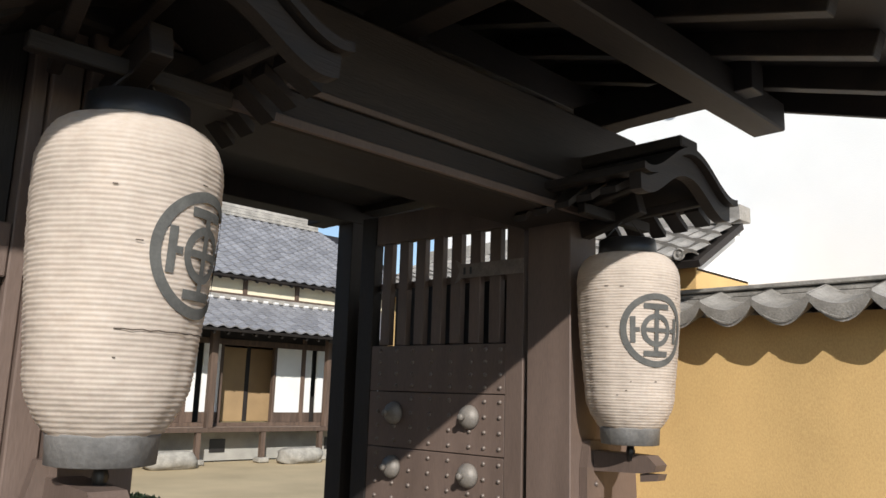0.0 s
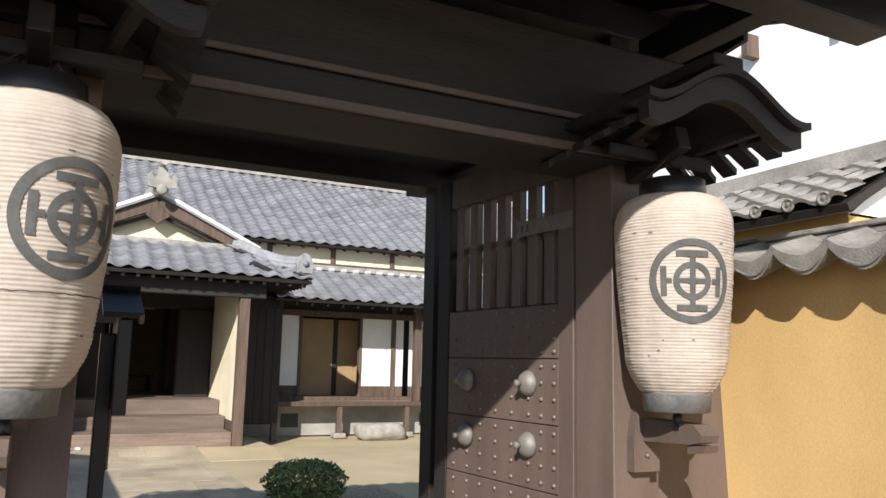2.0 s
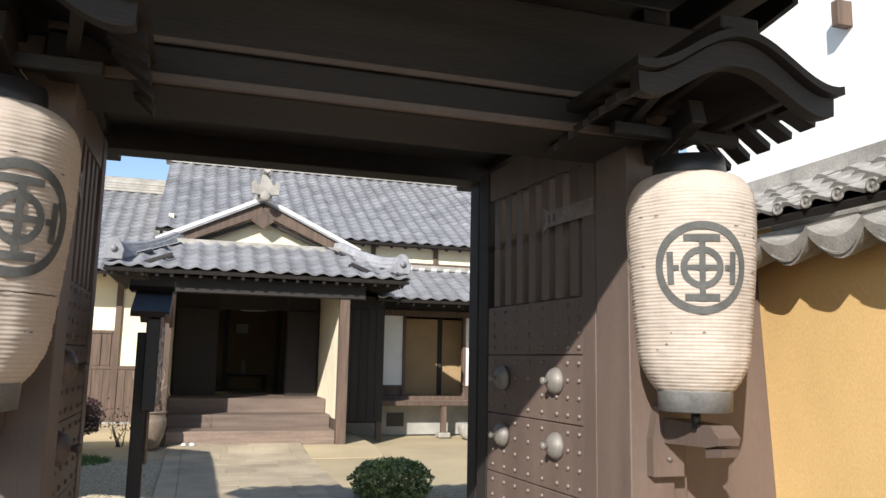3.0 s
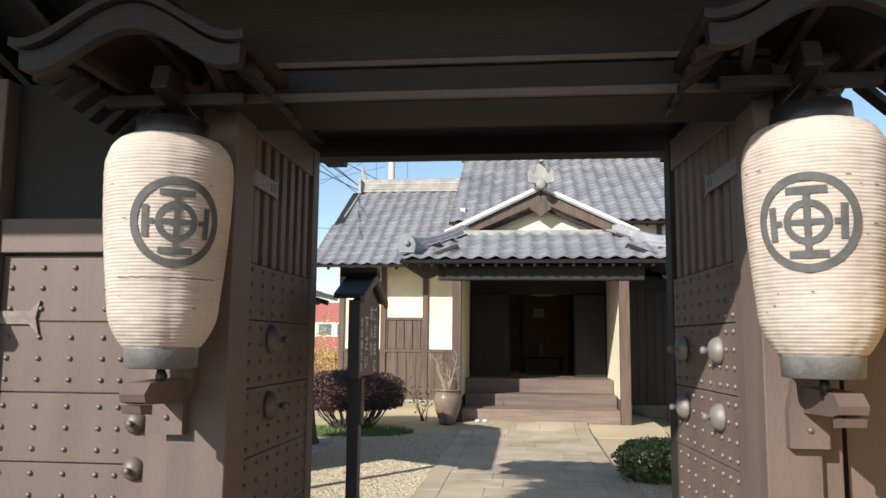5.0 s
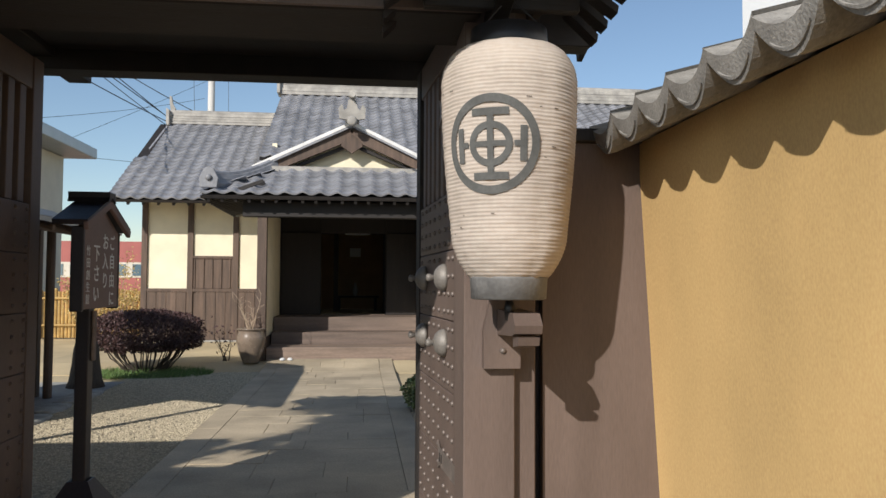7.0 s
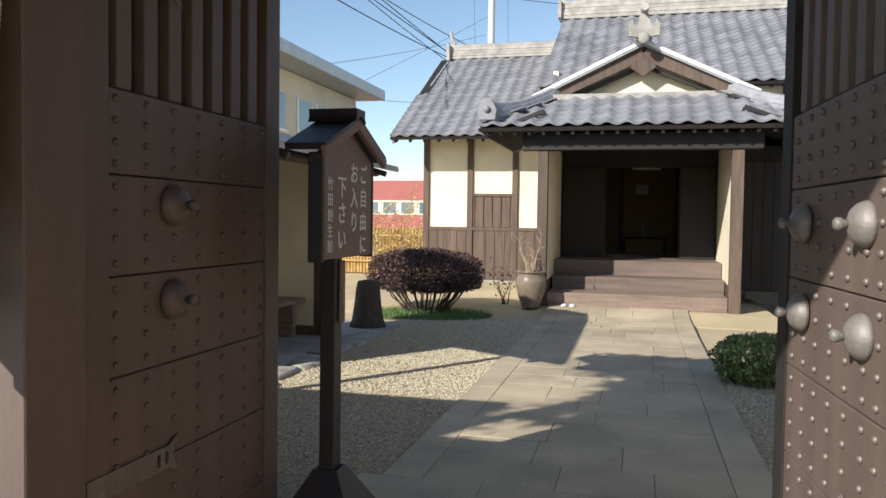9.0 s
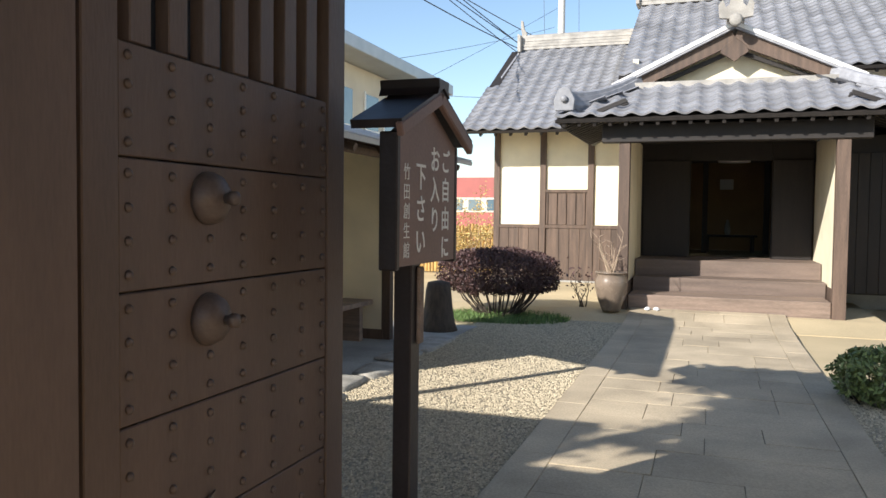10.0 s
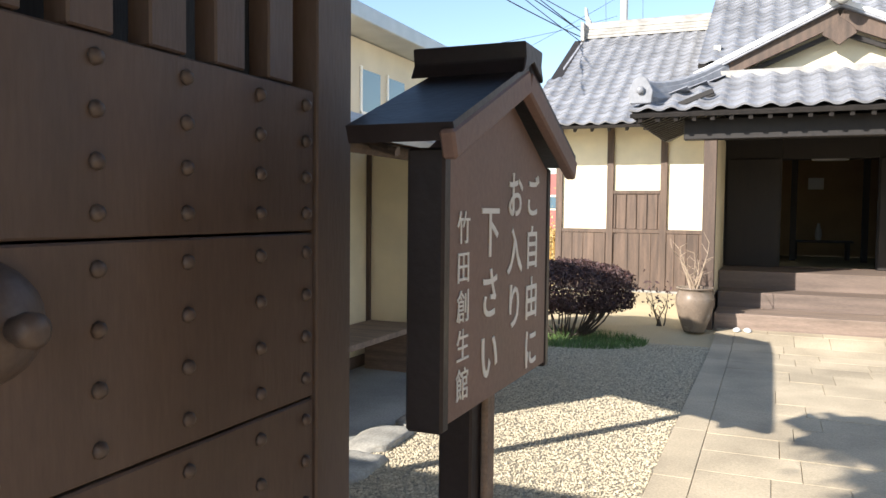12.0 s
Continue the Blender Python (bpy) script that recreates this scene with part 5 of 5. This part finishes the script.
put("shade", lathe_mesh([(0.26, 0.0), (0.28, 0.03), (0.22, 0.09), (0.05, 0.12)], 24), WHITE, lamp)
cylinder("stem", (0, 0, 0.1), (0, 0, 0.62), 0.012, IRON, lamp)

# ---- the shelter with a bench ----
shelter = thing("shelter", (-3.9, 6.5, 0), "small open shelter with cream walls and a grey roof", "shelter")
def S(name, x0, x1, y0, y1, z0, z1, mat, label="", bevel=0.004):
    return box(name, x0 + 3.9, x1 + 3.9, y0 - 6.5, y1 - 6.5, z0, z1, mat, shelter, label, bevel)
S("back_wall", -4.0, -3.9, 3.4, 7.3, 0.0, 2.35, CREAM)
S("end_wall", -3.9, -3.18, 7.2, 7.3, 0.0, 2.1, CREAM)
S("base_board", -3.9, -3.88, 3.4, 7.2, 0.0, 0.12, WOOD_HOUSE)
S("end_base", -3.88, -3.18, 7.18, 7.2, 0.0, 0.12, WOOD_HOUSE)
S("corner_strip", -3.9, -3.86, 7.16, 7.2, 0.12, 2.1, WOOD_HOUSE)
S("post", -3.2, -3.1, 7.19, 7.29, 0.0, 2.0, WOOD_HOUSE)
for y in (3.7, 4.5, 5.3, 6.1, 6.9):
    cylinder("rafter", (0.0, y - 6.5, 2.33), (1.66, y - 6.5, 1.85), 0.03, WOOD_HOUSE, shelter, n=8)
slab("roof", [(1.7, -3.1, 1.93), (1.7, 0.75, 1.93), (-0.6, 0.75, 2.58), (-0.6, -3.1, 2.58)], 0.04, METAL_GREY, shelter)
for k in range(12):
    beam("roof_seam", (1.68 - 0.19 * k, -3.1, 1.945 + 0.0537 * k), (1.68 - 0.19 * k, 0.75, 1.945 + 0.0537 * k), 0.02, 0.02, METAL_GREY, shelter)
for y in (3.5, 7.12):
    cylinder("eave_post", (0.95, y - 6.5, 0.0), (0.95, y - 6.5, 2.06), 0.05, WOOD_HOUSE, shelter, n=10)
cylinder("eave_pole", (1.45, -3.0, 1.88), (1.45, 0.7, 1.88), 0.04, WOOD_HOUSE, shelter, n=10)
bench = thing("bench", (-3.55, 6.0, 0), "plain weathered wooden bench along the shelter wall", "bench")
box("seat", -0.3, 0.27, -2.3, 1.15, 0.4, 0.45, WOOD_PALE, bench)
for y in (-2.3, -0.6, 1.0):
    box("leg", -0.25, 0.2, y - 0.04, y + 0.04, 0.01, 0.4, WOOD_PALE, bench)

EAVE_DISC = lathe_mesh([(0.045, 0), (0.045, 0.014), (0.034, 0.016), (0.032, 0.009), (0.016, 0.009), (0.012, 0.014)], 14)
# ---- beyond: neighbours, fence, pole, cables ----
kura = thing("white_storehouse", (4.05, 4.4, 0), "tall white plastered storehouse behind the earth wall", "storehouse")
box("wall", 0, 5.0, -7.6, 0, 0, 6.6, WHITE, kura, "", 0.02)
slab("roof", [(-0.6, -8.0, 6.6), (-0.6, 0.5, 6.6), (2.5, 0.5, 8.0), (2.5, -8.0, 8.0)], 0.15, TILE, kura)
slab("roof", [(5.6, -8.0, 6.6), (5.6, 0.5, 6.6), (2.5, 0.5, 8.0), (2.5, -8.0, 8.0)], 0.15, TILE, kura)
for y in (-2.1, -3.0, -3.9, -4.8):
    box("wall_hook", -0.14, -0.002, y - 0.035, y + 0.035, 4.0, 4.2, WOOD_HOUSE, kura)
cctv = thing("security_camera", (4.02, 4.42, 4.1), "small white security camera on the storehouse corner", "camera")
cylinder("body", (-0.24, -0.2, -0.04), (-0.06, -0.04, 0.03), 0.05, PLASTIC, cctv)
cylinder("arm", (-0.1, -0.06, 0.0), (0.03, 0.0, -0.05), 0.022, PLASTIC, cctv)

annex = thing("annex", (3.05, 0.85, 0), "low lean-to with a grey tiled roof against the storehouse", "outbuilding")
box("wall", 0.15, 0.98, 0.1, 3.4, 0, 2.4, OCHRE, annex)
slope_tiles(annex, (0, 3.5, 2.43), (0, -1, 0), (0.7, 0, 0.38), 3.5, 0.8, 0.25, 0.2, singles=60, mat=TILE_WALL)
slab("roof_board", [(0, 0.0, 2.42), (0, 3.5, 2.42), (0.7, 3.5, 2.8), (0.7, 0.0, 2.8)], 0.05, WOOD_DARK_SHADE, annex)
box("ridge", 0.62, 0.8, -0.02, 3.5, 2.81, 2.93, RIDGE, annex)
for k in range(14):
    put("eave_disc", EAVE_DISC, TILE_WALL, annex, matrix=Matrix.Translation((-0.005, 0.14 + k * 0.25, 2.47)) @ Matrix.Rotation(radians(-90), 4, "Y"))
prism("gable_end", [(0.15, 2.38), (0.98, 2.38), (0.98, 2.82), (0.7, 2.74)], 0.1, 0.15, "y", WHITE, annex)

beige = thing("beige_house", (-8.0, 14.0, 0), "beige two-storey modern house with a flat grey overhanging roof", "house")
box("wall", -8.0, -0.9, 0.6, 9.6, 0, 5.35, BEIGE, beige)
box("roof_slab", -9.0, 0.0, -0.9, 10.0, 5.37, 5.7, METAL_GREY, beige, "flat grey overhanging roof slab", 0.02)
for y in (2.0, 3.3, 5.0, 6.3):
    w = box("window", -0.9, -0.88, y, y + 0.9, 3.75, 4.7, WINDOW, beige, "blue grey window", 0)
    box("window_frame", -0.895, -0.85, y - 0.07, y - 0.005, 3.7, 4.76, WHITE, w)
    box("window_sill", -0.895, -0.83, y - 0.07, y + 0.97, 3.67, 3.74, WHITE, w)

red = thing("red_building", (-12, 40, 0), "distant red painted building with pale window bands", "building")
box("wall", -8, 3.0, 0, 8, 0, 3.5, RED_WALL, red)
box("band", -8, 3.02, -0.03, 0, 1.6, 2.4, BEIGE, red)
for k in range(10):
    box("window", -7.7 + k * 1.05, -7.0 + k * 1.05, -0.06, -0.031, 1.7, 2.3, WINDOW, red, bevel=0)

fence = thing("bamboo_fence", (-5.5, 17.4, 0), "dry ochre bamboo fence closing the yard", "fence")
for k in range(46):
    x = -2.4 + k * 0.085
    cylinder("cane", (x, random.uniform(-0.01, 0.01), 0), (x, 0, 1.15 + random.uniform(-0.04, 0.05)), 0.04, BAMBOO, fence, n=8)
for z in (0.3, 0.95):
    cylinder("rail", (-2.5, -0.06, z), (1.6, -0.06, z), 0.03, BAMBOO, fence, n=8)

pole = thing("utility_pole", (-6.1, 33, 0), "pale concrete utility pole behind the house", "utility pole")
cylinder("shaft", (0, 0, 0), (0, 0, 13), 0.19, POLE, pole, n=16, r2=0.14)
box("cross_arm", -0.9, 0.9, -0.05, 0.05, 11.8, 11.92, METAL_GREY, pole)


def cable(a, b, sag, r=0.02):
    a, b = Vector(a), Vector(b)
    pts = [a.lerp(b, i / 16) - Vector((0, 0, sag * 4 * (i / 16) * (1 - i / 16))) for i in range(17)]
    ob = put("overhead_cable", mesh_from(*tube_mesh(pts, [r] * 17, 5), "cable"), CABLE)
    tagged(ob, "thin black overhead cable crossing the sky", "cable", "overhead cables")


cable((-4.3, 18.1, 5.45), (-5.7, 12.0, 5.75), 0.05, 0.012)
cable((-4.4, 18.1, 5.4), (-6.0, 13.0, 6.65), 0.05, 0.01)
cable((-4.3, 18.05, 5.55), (-9.0, 12.5, 9.4), 0.06, 0.012)
cable((-4.35, 18.1, 5.6), (-8.6, 13.0, 8.6), 0.06, 0.012)
cable((-10.5, 26, 6.0), (-6.3, 33, 10.4), 0.05, 0.008)
cable((-13.0, 30, 6.6), (-5.0, 34, 6.5), 0.04, 0.01)
cable((-6.0, 33, 8.6), (-9.0, 16.0, 8.9), 0.25, 0.016)
cable((-6.4, 33, 9.6), (-9.4, 21.8, 6.2), 0.1, 0.008)
cable((-6.1, 33, 11.9), (-11, 15, 9.3), 0.3, 0.014)
cable((-6.1, 33, 11.3), (6.0, 27, 8.0), 0.1, 0.014)
cable((-6.95, 33, 12.5), (-6.75, 33, 7.0), 0.0, 0.01)
cable((-5.4, 33, 12.5), (-5.3, 33, 7.0), 0.0, 0.01)

# ---- paving stones, last ----
pavement = thing("pavement", (0, 0, 0), "worn grey stone path from the gate to the porch", "path", kind="structure")
box("bedding", -0.86, 1.14, 0.3, 10.58, -0.04, 0.002, JOINT, pavement, bevel=0)
rnd = random.Random(11)


def stone(x0, x1, y0, y1):
    g = 0.0018
    z = 0.022 + rnd.uniform(-0.0025, 0.0025)
    bm = add_box(bmesh.new(), x0 + g, x1 - g, y0 + g, y1 - g, -0.03, z, 0.002)
    for v in bm.verts:
        v.co.z += 0.105 * max(0.0, min(1.0, (v.co.y - 9.7) / 0.7)) - 0.012 * min(1.0, max(0.0, v.co.y - 9.7))
    part("paving_stone", bm, SLAB, pavement)


y = 2.75
for x0, x1 in ((-0.86, -0.64), (0.92, 1.14)):
    y = 2.75
    while y < 10.5:
        d = min(rnd.uniform(0.8, 1.3), 10.56 - y)
        stone(x0, x1, y, y + d)
        y += d
y = 2.75
row = 0
while y < 10.5:
    d = min(rnd.uniform(0.32, 0.5), 10.56 - y)
    x = -0.64
    while x < 0.92 - 0.01:
        w = rnd.uniform(0.35, 0.85)
        if 0.92 - x - w < 0.25:
            w = 0.92 - x
        stone(x, x + w, y, y + d)
        x += w
    y += d
for k in range(5):
    for j in range(3):
        stone(-0.98 + j * 0.66, -0.98 + (j + 1) * 0.66, 0.3 + k * 0.49, 0.3 + (k + 1) * 0.49)
